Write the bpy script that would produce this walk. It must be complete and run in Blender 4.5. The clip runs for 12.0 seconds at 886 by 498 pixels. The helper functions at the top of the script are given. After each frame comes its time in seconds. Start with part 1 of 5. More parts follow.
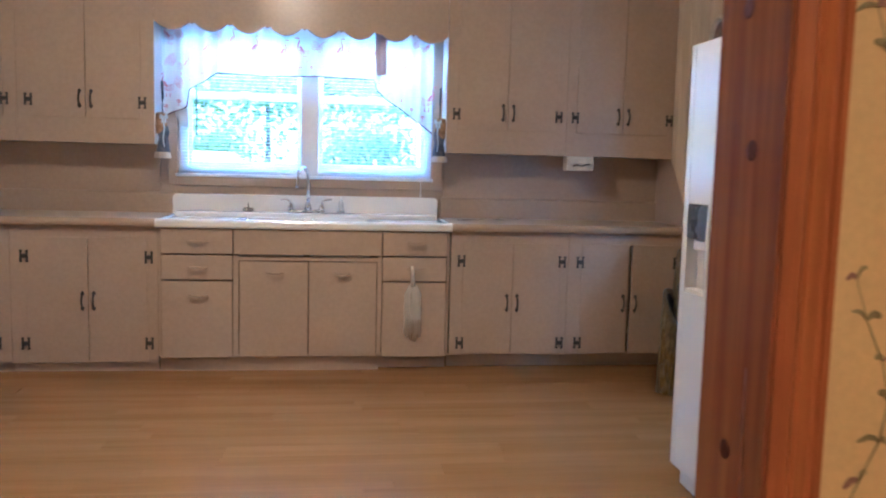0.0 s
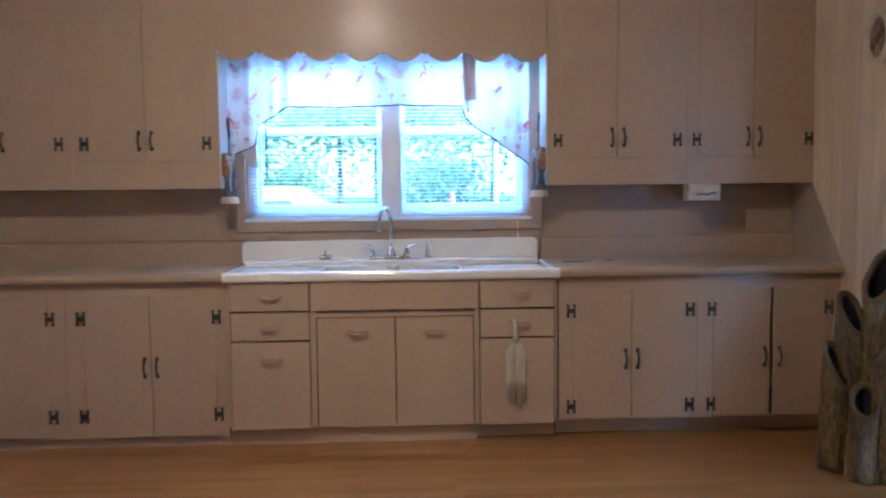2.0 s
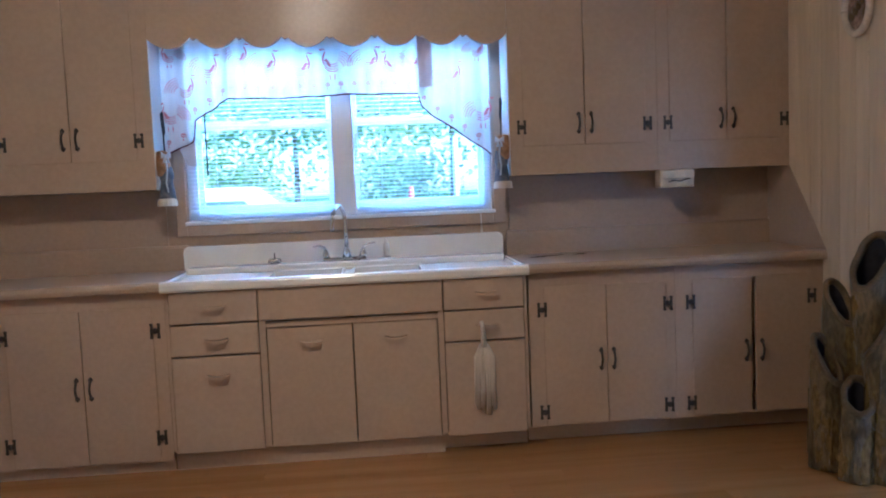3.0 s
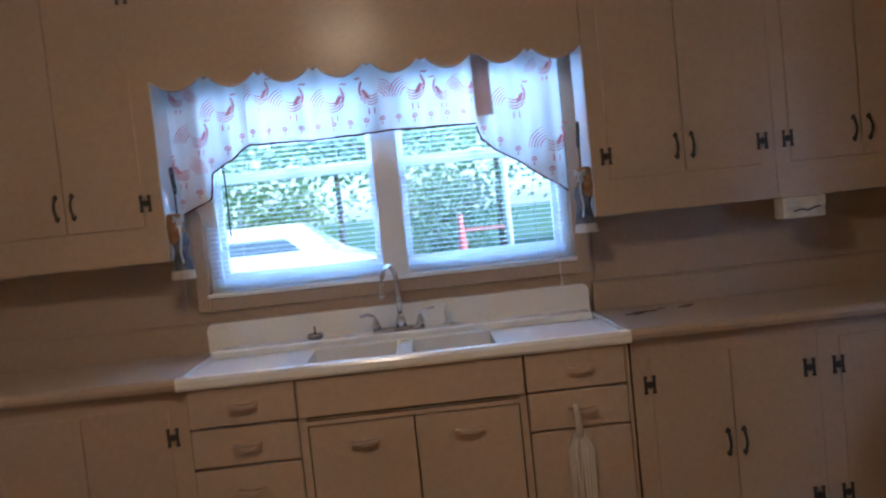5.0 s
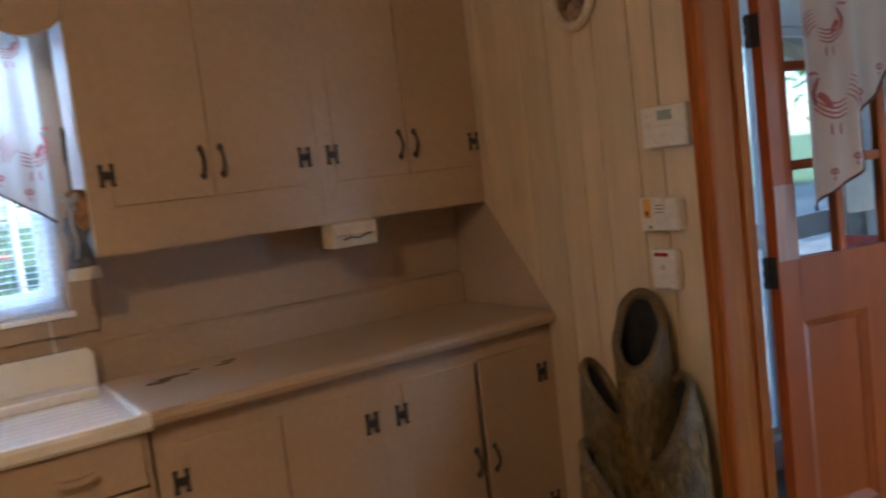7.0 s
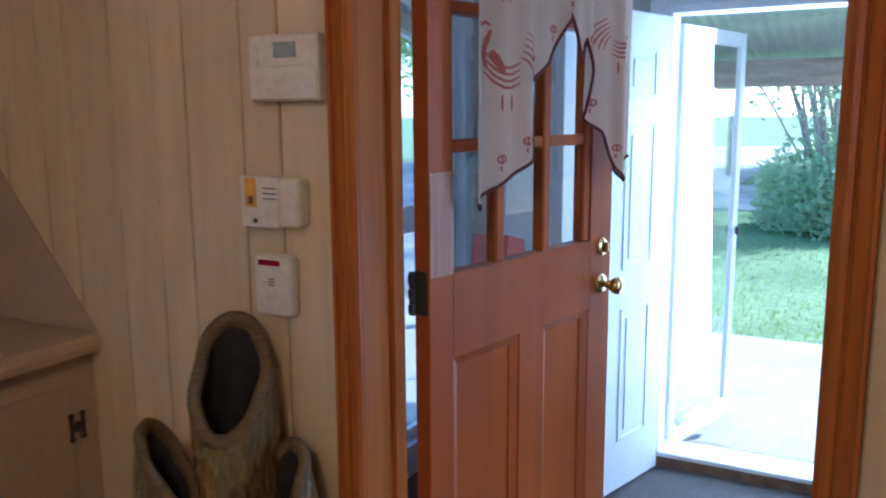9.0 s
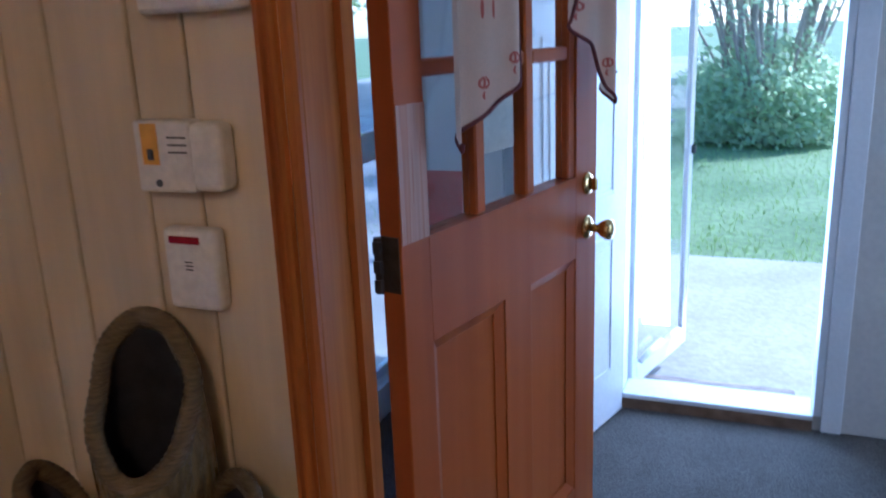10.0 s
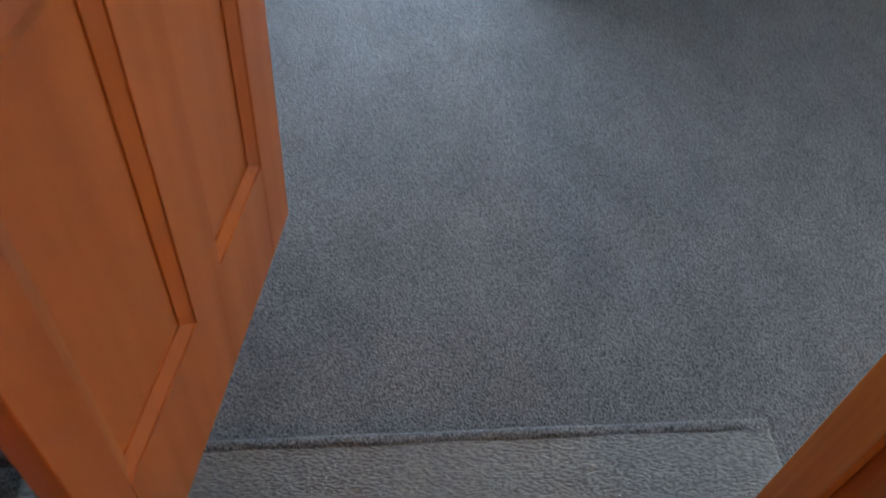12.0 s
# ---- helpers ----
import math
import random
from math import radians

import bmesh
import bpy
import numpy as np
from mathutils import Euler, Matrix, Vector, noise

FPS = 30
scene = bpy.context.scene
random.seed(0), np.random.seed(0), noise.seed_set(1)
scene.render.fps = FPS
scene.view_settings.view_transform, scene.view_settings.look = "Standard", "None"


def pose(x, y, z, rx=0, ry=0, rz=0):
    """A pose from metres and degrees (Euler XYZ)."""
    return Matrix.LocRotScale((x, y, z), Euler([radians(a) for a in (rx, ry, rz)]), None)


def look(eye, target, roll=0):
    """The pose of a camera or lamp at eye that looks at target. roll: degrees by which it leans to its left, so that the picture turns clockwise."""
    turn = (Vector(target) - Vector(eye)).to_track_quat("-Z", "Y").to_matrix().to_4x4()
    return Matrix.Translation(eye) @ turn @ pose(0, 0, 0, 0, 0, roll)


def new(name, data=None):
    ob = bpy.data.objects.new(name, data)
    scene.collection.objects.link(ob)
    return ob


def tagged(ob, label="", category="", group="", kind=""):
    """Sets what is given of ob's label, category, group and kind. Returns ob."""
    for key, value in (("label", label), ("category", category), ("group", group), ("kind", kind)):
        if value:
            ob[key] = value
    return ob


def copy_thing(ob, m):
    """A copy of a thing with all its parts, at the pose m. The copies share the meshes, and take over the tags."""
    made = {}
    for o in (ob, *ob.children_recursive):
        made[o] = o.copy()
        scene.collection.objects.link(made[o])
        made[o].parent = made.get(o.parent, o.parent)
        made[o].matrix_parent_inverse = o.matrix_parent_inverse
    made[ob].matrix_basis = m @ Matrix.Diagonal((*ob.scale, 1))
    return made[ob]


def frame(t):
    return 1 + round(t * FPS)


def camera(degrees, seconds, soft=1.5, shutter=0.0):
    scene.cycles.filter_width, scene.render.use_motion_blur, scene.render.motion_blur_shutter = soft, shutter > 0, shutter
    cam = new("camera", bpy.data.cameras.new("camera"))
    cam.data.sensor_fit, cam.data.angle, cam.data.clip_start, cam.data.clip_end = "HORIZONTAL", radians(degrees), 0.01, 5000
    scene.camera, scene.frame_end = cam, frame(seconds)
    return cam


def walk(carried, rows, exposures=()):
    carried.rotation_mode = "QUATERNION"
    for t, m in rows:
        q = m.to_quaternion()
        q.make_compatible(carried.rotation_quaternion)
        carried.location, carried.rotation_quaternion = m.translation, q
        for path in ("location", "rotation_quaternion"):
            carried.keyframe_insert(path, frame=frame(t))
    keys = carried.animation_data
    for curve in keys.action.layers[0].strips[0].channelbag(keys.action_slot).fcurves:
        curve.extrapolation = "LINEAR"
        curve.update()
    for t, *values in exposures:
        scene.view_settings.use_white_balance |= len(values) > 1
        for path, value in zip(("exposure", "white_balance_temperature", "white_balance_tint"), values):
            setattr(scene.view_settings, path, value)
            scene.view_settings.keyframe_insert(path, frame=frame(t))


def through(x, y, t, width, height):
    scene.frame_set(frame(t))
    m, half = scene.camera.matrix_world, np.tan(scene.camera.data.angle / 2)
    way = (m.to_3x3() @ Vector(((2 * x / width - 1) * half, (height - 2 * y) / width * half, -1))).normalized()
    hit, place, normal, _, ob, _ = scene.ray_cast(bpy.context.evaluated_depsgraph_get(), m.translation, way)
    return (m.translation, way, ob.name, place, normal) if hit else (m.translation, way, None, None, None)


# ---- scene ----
cam = camera(57.5, 12.0, soft=2.0, shutter=0.4)
PATH = [
    (0, (0.334, 0.403, 1.252), (0.587, 2.376, 1.052), 1.5),
    (0.5, (0.315, 0.563, 1.245), (0.471, 2.545, 1.027), 2.0),
    (1, (0.305, 0.733, 1.267), (0.331, 2.723, 1.07), 1.9),
    (1.5, (0.269, 0.914, 1.302), (0.251, 2.907, 1.133), 1.4),
    (2, (0.239, 1.087, 1.317), (0.317, 3.081, 1.177), -0.6),
    (2.5, (0.266, 1.232, 1.297), (0.445, 3.219, 1.15), -2.5),
    (4.5, (0.252, 2.024, 1.424), (0.332, 4.015, 1.253), -3.0),
    (5, (0.229, 2.19, 1.456), (0.292, 4.187, 1.354), -5.9),
    (5.5, (0.259, 2.343, 1.459), (0.59, 4.315, 1.412), -8.1),
    (6, (0.316, 2.507, 1.507), (0.941, 4.405, 1.434), -8.8),
    (6.5, (0.401, 2.716, 1.485), (1.243, 4.527, 1.376), -7.8),
    (7, (0.52, 2.911, 1.489), (1.611, 4.576, 1.301), -6.7),
    (7.5, (0.653, 3.106, 1.453), (2.006, 4.565, 1.248), -4.3),
    (9.5, (1.36, 3.7, 1.458), (3.141, 4.515, 1.051), -0.8),
    (10, (1.524, 3.854, 1.444), (3.317, 4.571, 0.922), -2.3),
    (10.5, (1.724, 4.008, 1.425), (3.507, 4.477, 0.649), -2.5),
    (11, (1.923, 4.077, 1.393), (3.603, 4.178, 0.313), 0.4),
    (11.5, (2.145, 4.079, 1.36), (3.623, 3.998, 0.016), 2.3),
    (12, (2.33, 4.085, 1.314), (3.6, 3.876, -0.217), 6.2),
]
EXPOSURES = [(0.0, 2.6, 3800, 9), (1.0, 2.45, 3900, 9), (2.5, 2.12, 3720, 9), (4.5, 1.65, 4150, 11), (5.5, 1.2, 4250, 11), (6.5, 1.25, 4450, 12),
             (7.0, 1.7, 4900, 12), (7.5, 2.2, 5600, 12), (9.5, 1.9, 4200, 13), (10.0, 1.65, 4300, 17), (10.5, 1.5, 4450, 20), (11.0, 1.52, 4700, 22), (11.5, 1.8, 4850, 20), (12.0, 2.42, 5200, 11)]
walk(cam, [(t, look(eye, target, roll)) for t, eye, target, roll in PATH], EXPOSURES)

# ---------------------------------------------------------------- light
world = bpy.data.worlds.new("sky")
scene.world = world
world.use_nodes = True
SUN_EL, SUN_AZ = 36.0, 130.0
_wn = world.node_tree.nodes
_sky = _wn.new("ShaderNodeTexSky")
_sky.sky_type = "NISHITA"
_sky.sun_disc = False
_sky.sun_elevation = radians(SUN_EL)
_sky.sun_rotation = radians(SUN_AZ)
world.node_tree.links.new(_sky.outputs[0], _wn["Background"].inputs[0])
_wn["Background"].inputs[1].default_value = 0.15
_sun = bpy.data.lights.new("sun", "SUN")
_sun.energy, _sun.angle, _sun.color = 3.4, radians(0.6), (1.0, 0.92, 0.80)
sun = new("sun", _sun)
# the sun stands to the south-east, clockwise from north
_sd = Vector((math.sin(radians(SUN_AZ)) * math.cos(radians(SUN_EL)), math.cos(radians(SUN_AZ)) * math.cos(radians(SUN_EL)), math.sin(radians(SUN_EL))))
sun.matrix_basis = look(_sd * 30, (0, 0, 0))




def sky_lamp(name, at, target, w, h, watts, colour):
    """An added area lamp for sky light, in or just outside an opening."""
    d = bpy.data.lights.new(name, "AREA")
    d.shape, d.size, d.size_y, d.energy, d.color = "RECTANGLE", w, h, watts, colour
    ob = new(name, d)
    ob.matrix_basis = look(at, target)
    return ob


SKY = (0.72, 0.86, 1.0)
sky_lamp("sky_kitchen_window", (0.11, 6.38, 2.28), (0.11, 4.6, 0.9), 1.6, 0.5, 27, SKY)
sky_lamp("sky_outer_door", (5.30, 3.95, 0.95), (0, 3.95, 0.5), 0.8, 1.9, 11, SKY)
sky_lamp("sky_porch_window", (3.70, 1.46, 1.22), (3.70, 5, 0.6), 1.4, 1.45, 3.8, SKY)

# ---------------------------------------------------------------- materials
def ramp_mix(nt, fac, a, b):
    m = nt.nodes.new("ShaderNodeMix")
    m.data_type = "RGBA"
    nt.links.new(fac, m.inputs[0])
    for sock, v in ((m.inputs[6], a), (m.inputs[7], b)):
        if isinstance(v, tuple):
            sock.default_value = (*v, 1)
        else:
            nt.links.new(v, sock)
    return m.outputs[2]


def noise_fac(nt, scale, stretch=(1, 1, 1), detail=5.0, lo=0.35, hi=0.65, distort=0.0, shift=None):
    tc = nt.nodes.new("ShaderNodeTexCoord")
    mp = nt.nodes.new("ShaderNodeMapping")
    mp.inputs["Scale"].default_value = stretch
    nt.links.new(tc.outputs["Object"], mp.inputs[0])
    if shift is not None:
        nt.links.new(shift, mp.inputs["Location"])
    n = nt.nodes.new("ShaderNodeTexNoise")
    n.inputs["Scale"].default_value, n.inputs["Detail"].default_value, n.inputs["Distortion"].default_value = scale, detail, distort
    nt.links.new(mp.outputs[0], n.inputs["Vector"])
    r = nt.nodes.new("ShaderNodeMapRange")
    r.inputs[1].default_value, r.inputs[2].default_value = lo, hi
    nt.links.new(n.outputs["Fac"], r.inputs[0])
    return r.outputs[0]


def mat(name, base, rough=0.5, vary=0.12, scale=3.0, stretch=(1, 1, 1), fine=60.0, fine_vary=0.05, bump=0.15, metal=0.0, other=None,
        coat=0.0, island=0.0, obj_random=0.0, rough_vary=0.08, detail=5.0, distort=0.0, spec=0.5):
    """A painted, wooden or stone surface: broad stains, fine grain, relief and uneven gloss."""
    m = bpy.data.materials.new(name)
    m.use_nodes = True
    nt = m.node_tree
    p = nt.nodes["Principled BSDF"]
    shift = None
    if obj_random:
        oi = nt.nodes.new("ShaderNodeObjectInfo")
        mul = nt.nodes.new("ShaderNodeVectorMath")
        mul.operation = "SCALE"
        cmb = nt.nodes.new("ShaderNodeCombineXYZ")
        for i in range(3):
            nt.links.new(oi.outputs["Random"], cmb.inputs[i])
        nt.links.new(cmb.outputs[0], mul.inputs[0])
        mul.inputs["Scale"].default_value = 37.0
        shift = mul.outputs[0]
    other = other or tuple(c * (1 - 2.2 * vary) for c in base)
    f1 = noise_fac(nt, scale, stretch, detail, shift=shift, distort=distort)
    c = ramp_mix(nt, f1, base, other)
    f2 = noise_fac(nt, fine, stretch, 3.0, shift=shift)
    dark = nt.nodes.new("ShaderNodeMix")
    dark.data_type, dark.blend_type = "RGBA", "MULTIPLY"
    dark.inputs[0].default_value = 1.0
    nt.links.new(c, dark.inputs[6])
    g = 1 - 2.5 * fine_vary
    nt.links.new(ramp_mix(nt, f2, (1.0, 1.0, 1.0), (g, g, g)), dark.inputs[7])
    col = dark.outputs[2]
    if obj_random:
        hsv = nt.nodes.new("ShaderNodeHueSaturation")
        mr = nt.nodes.new("ShaderNodeMapRange")
        mr.inputs[3].default_value, mr.inputs[4].default_value = 1 - obj_random, 1 + obj_random
        nt.links.new(oi.outputs["Random"], mr.inputs[0])
        nt.links.new(mr.outputs[0], hsv.inputs["Value"])
        nt.links.new(col, hsv.inputs["Color"])
        col = hsv.outputs[0]
    if island:
        ge = nt.nodes.new("ShaderNodeNewGeometry")
        hsv = nt.nodes.new("ShaderNodeHueSaturation")
        mr = nt.nodes.new("ShaderNodeMapRange")
        mr.inputs[3].default_value, mr.inputs[4].default_value = 1 - island, 1 + island
        nt.links.new(ge.outputs["Random Per Island"], mr.inputs[0])
        nt.links.new(mr.outputs[0], hsv.inputs["Value"])
        nt.links.new(col, hsv.inputs["Color"])
        col = hsv.outputs[0]
    nt.links.new(col, p.inputs["Base Color"])
    rr = nt.nodes.new("ShaderNodeMapRange")
    rr.inputs[3].default_value, rr.inputs[4].default_value = max(0.02, rough - rough_vary), min(1, rough + rough_vary)
    nt.links.new(f1, rr.inputs[0])
    nt.links.new(rr.outputs[0], p.inputs["Roughness"])
    p.inputs["Metallic"].default_value = metal
    p.inputs["Specular IOR Level"].default_value = spec
    p.inputs["Coat Weight"].default_value = coat
    p.inputs["Coat Roughness"].default_value = 0.12
    if bump:
        b = nt.nodes.new("ShaderNodeBump")
        b.inputs["Strength"].default_value, b.inputs["Distance"].default_value = bump, 0.004
        nt.links.new(f2, b.inputs["Height"])
        nt.links.new(b.outputs[0], p.inputs["Normal"])
    return m


def glass_mat(name, tint=(0.95, 0.98, 0.97)):
    m = bpy.data.materials.new(name)
    m.use_nodes = True
    p = m.node_tree.nodes["Principled BSDF"]
    p.inputs["Base Color"].default_value = (*tint, 1)
    p.inputs["Transmission Weight"].default_value, p.inputs["Roughness"].default_value, p.inputs["IOR"].default_value = 1.0, 0.02, 1.45
    return m


def cloth_mat(name, base, through, rough=0.9):
    """Thin woven cloth that lets part of the light through."""
    m = mat(name, base, rough, 0.03, 6, fine=400, fine_vary=0.06, bump=0.1)
    nt = m.node_tree
    p = nt.nodes["Principled BSDF"]
    t = nt.nodes.new("ShaderNodeBsdfTranslucent")
    t.inputs[0].default_value = (*base, 1)
    mx = nt.nodes.new("ShaderNodeMixShader")
    mx.inputs[0].default_value = through
    nt.links.new(p.outputs[0], mx.inputs[1])
    nt.links.new(t.outputs[0], mx.inputs[2])
    nt.links.new(mx.outputs[0], nt.nodes["Material Output"].inputs["Surface"])
    return m


def lamp_mat(name, colour, strength):
    m = bpy.data.materials.new(name)
    m.use_nodes = True
    p = m.node_tree.nodes["Principled BSDF"]
    p.inputs["Base Color"].default_value = (0.8, 0.8, 0.8, 1)
    p.inputs["Emission Color"].default_value = (*colour, 1)
    p.inputs["Emission Strength"].default_value = strength
    return m


CABINET = mat("taupe_gloss_paint", (0.47, 0.365, 0.255), 0.25, 0.02, 2.2, fine=45, fine_vary=0.025, spec=0.2, bump=0.04, detail=4.0, rough_vary=0.004)
CABINET_IN = mat("shadowy_wood", (0.12, 0.085, 0.06), 0.8, 0.1)
SPLASH = mat("taupe_wall_paint", (0.44, 0.34, 0.24), 0.5, 0.03, 1.6, fine=60, fine_vary=0.03, bump=0.08)
COUNTER = mat("beige_laminate", (0.48, 0.37, 0.25), 0.30, 0.02, 2, detail=1.0, rough_vary=0.02, fine=180, fine_vary=0.06, bump=0.03)
ENAMEL = mat("white_enamel", (0.86, 0.85, 0.80), 0.14, 0.03, 5, fine=80, fine_vary=0.01, bump=0.02, rough_vary=0.04)
CHROME = mat("chrome", (0.78, 0.79, 0.8), 0.12, 0.02, 9, metal=1.0, bump=0)
STEEL = mat("dull_steel", (0.36, 0.34, 0.32), 0.24, 0.05, 9, metal=1.0, bump=0)
BLACK_IRON = mat("black_iron", (0.045, 0.04, 0.036), 0.45, 0.2, 30, bump=0.2)
LAMINATE = mat("oak_laminate", (0.34, 0.186, 0.052), 0.13, 0.06, 1.6, stretch=(0.35, 7, 1), fine=14, fine_vary=0.03, bump=0.006, other=(0.29, 0.150, 0.038), obj_random=0.045, distort=0.4, rough_vary=0.03)
PINE = mat("orange_varnished_pine", (0.41, 0.138, 0.016), 0.36, 0.12, 4, stretch=(9, 9, 0.35), fine=16, fine_vary=0.035, bump=0.015, other=(0.32, 0.092, 0.011), coat=0.03, spec=0.3)
REDPINE = mat("dark_reddish_varnished_pine", (0.29, 0.095, 0.024), 0.2, 0.12, 4, stretch=(9, 9, 0.35), fine=16, fine_vary=0.04, bump=0.012, other=(0.19, 0.045, 0.012), coat=0.4)
DOORWOOD = mat("reddish_brown_stained_door", (0.355, 0.088, 0.010), 0.36, 0.06, 1.6, stretch=(7, 7, 0.3), fine=46, fine_vary=0.014, bump=0.006, other=(0.29, 0.067, 0.007), coat=0.05, spec=0.3, detail=3.0)
PANELBOARD = mat("whitewashed_panel_board", (0.64, 0.53, 0.35), 0.5, 0.10, 2.2, stretch=(4, 4, 0.45), fine=9, fine_vary=0.03, bump=0.02, other=(0.575, 0.47, 0.30), obj_random=0.04, distort=0.8)
GROOVE = mat("panel_groove", (0.16, 0.11, 0.07), 0.8, 0.1)
WHITEPAINT = mat("white_paint", (0.78, 0.79, 0.79), 0.42, 0.04, 3, fine=60, fine_vary=0.02, bump=0.06)
PORCHWALL = mat("off_white_porch_wall", (0.66, 0.63, 0.57), 0.7, 0.05, 2, fine=40, fine_vary=0.03, bump=0.12)
CEILPAINT = mat("cream_ceiling", (0.72, 0.66, 0.56), 0.75, 0.05, 2, fine=70, fine_vary=0.03, bump=0.15)
VINYL = mat("white_vinyl_frame", (0.86, 0.88, 0.90), 0.35, 0.02, 4, fine=60, fine_vary=0.01, bump=0.02)
CARPET = mat("grey_loop_carpet", (0.194, 0.168, 0.140), 0.95, 0.03, 5.0, stretch=(1, 1.6, 1), fine=170, fine_vary=0.34, bump=0.7, other=(0.163, 0.144, 0.121), rough_vary=0.03)
GLASS = glass_mat("clear_glass")
FRIDGE_WHITE = mat("white_appliance_enamel", (0.70, 0.72, 0.75), 0.16, 0.02, 3, fine=260, fine_vary=0.01, bump=0.02, rough_vary=0.03)
DARKPLASTIC = mat("dark_grey_plastic", (0.05, 0.055, 0.06), 0.3, 0.1, 8)
WHITEPLASTIC = mat("white_plastic", (0.74, 0.72, 0.67), 0.4, 0.03, 8, bump=0.02)
BRASS = mat("polished_brass", (0.83, 0.58, 0.22), 0.18, 0.08, 14, metal=1.0, bump=0.02)
WALLPAPER = mat("yellow_wallpaper", (0.70, 0.50, 0.17), 0.7, 0.05, 3, fine=90, fine_vary=0.03, bump=0.06)
CONCRETE = mat("patio_concrete", (0.36, 0.35, 0.33), 0.85, 0.16, 0.9, fine=30, fine_vary=0.07, bump=0.25)
LAWN = mat("lawn_soil_green", (0.17, 0.25, 0.09), 0.95, 0.2, 0.8, fine=14, fine_vary=0.16, bump=0.6, other=(0.11, 0.18, 0.06))


# ---------------------------------------------------------------- mesh helpers
def box(bm, x0, x1, y0, y1, z0, z1, bevel=0.0, seg=1):
    vs = [bm.verts.new((x, y, z)) for x in (x0, x1) for y in (y0, y1) for z in (z0, z1)]
    fs = [bm.faces.new([vs[i] for i in f]) for f in ((0, 1, 3, 2), (4, 6, 7, 5), (0, 4, 5, 1), (2, 3, 7, 6), (0, 2, 6, 4), (1, 5, 7, 3))]
    if bevel:
        es = {e for f in fs for e in f.edges}
        bmesh.ops.bevel(bm, geom=list(es), offset=bevel, segments=seg, affect="EDGES", profile=0.5)
    return bm


def bx(*a, **k):
    return box(bmesh.new(), *a, **k)


def lathe(bm, profile, at=(0, 0, 0), axis="z", seg=20):
    """Turns a profile of (radius, height) pairs round an axis."""
    rings = []
    for r, h in profile:
        ring = []
        for i in range(seg):
            a = 2 * math.pi * i / seg
            u, v = r * math.cos(a), r * math.sin(a)
            p = {"z": (u, v, h), "y": (u, h, v), "x": (h, u, v)}[axis]
            ring.append(bm.verts.new(Vector(p) + Vector(at)))
        rings.append(ring)
    for a, b in zip(rings, rings[1:]):
        for i in range(seg):
            bm.faces.new((a[i], a[(i + 1) % seg], b[(i + 1) % seg], b[i]))
    for ring in (rings[0], rings[-1]):
        if (ring[0].co - ring[seg // 2].co).length > 1e-5:
            bm.faces.new(ring)
    return bm


def tube(bm, pts, r, seg=10, taper=None):
    """A round tube along a line of points."""
    pts = [Vector(p) for p in pts]
    rings, up = [], Vector((0.13, 0.31, 0.94))
    for i, p in enumerate(pts):
        d = (pts[min(i + 1, len(pts) - 1)] - pts[max(i - 1, 0)]).normalized()
        u = d.cross(up)
        if u.length < 0.05:
            u = d.cross(Vector((1, 0, 0)))
        u.normalize()
        v = d.cross(u).normalized()
        rr = r if taper is None else r + (taper - r) * i / (len(pts) - 1)
        rings.append([bm.verts.new(p + rr * (math.cos(2 * math.pi * k / seg) * u + math.sin(2 * math.pi * k / seg) * v)) for k in range(seg)])
    for a, b in zip(rings, rings[1:]):
        for i in range(seg):
            bm.faces.new((a[i], a[(i + 1) % seg], b[(i + 1) % seg], b[i]))
    bm.faces.new(rings[0])
    bm.faces.new(rings[-1])
    return bm


def prism(bm, outline, y0, y1, axis="y"):
    """An outline of (u, v) pairs pushed through from y0 to y1 along an axis."""
    def at(u, v, d):
        return {"y": (u, d, v), "x": (d, u, v), "z": (u, v, d)}[axis]
    a = [bm.verts.new(at(u, v, y0)) for u, v in outline]
    b = [bm.verts.new(at(u, v, y1)) for u, v in outline]
    n = len(outline)
    for i in range(n):
        bm.faces.new((a[i], a[(i + 1) % n], b[(i + 1) % n], b[i]))
    bm.faces.new(a)
    bm.faces.new(b)
    return bm


def finish(name, bm, material, smooth=False):
    bmesh.ops.recalc_face_normals(bm, faces=bm.faces)
    me = bpy.data.meshes.new(name)
    bm.to_mesh(me)
    bm.free()
    me.materials.append(material)
    if smooth:
        for p in me.polygons:
            p.use_smooth = True
    return me


def part(name, bm, material, parent, label="", smooth=False):
    ob = new(name, finish(name, bm, material, smooth))
    ob.parent = parent
    return tagged(ob, label)


def thing(name, at, label, category, group="", rz=0.0, kind=""):
    ob = new(name)
    ob.empty_display_size = 0.05
    ob.matrix_basis = pose(*at, 0, 0, rz)
    return tagged(ob, label, category, group, kind)


def solid(name, bm, material, label, category, group="", kind="", at=(0, 0, 0), rz=0.0, smooth=False):
    ob = new(name, finish(name, bm, material, smooth))
    ob.matrix_basis = pose(*at, 0, 0, rz)
    return tagged(ob, label, category, group, kind)


def structure(name, bm, material, label, category):
    return solid(name, bm, material, label, category, kind="structure")


# ---------------------------------------------------------------- the shell
XW, XE, YN, YS, CEIL = -2.56, 2.53, 5.87, 1.35, 2.74   # kitchen
PX0, PX1, PY0, PY1, PZ = 2.69, 4.78, 1.60, 5.30, -0.16  # porch
WX0, WX1, WZ0, WZ1 = -0.72, 0.94, 1.17, 2.16            # window opening
DY0, DY1, DZ = 3.578, 4.48, 2.06                         # doorway to the porch
NX0, NX1 = 3.40, 4.66                                   # tall window of the porch
EY0, EY1, EZ0, EZ1 = 3.565, 4.375, -0.095, 1.90            # outer doorway


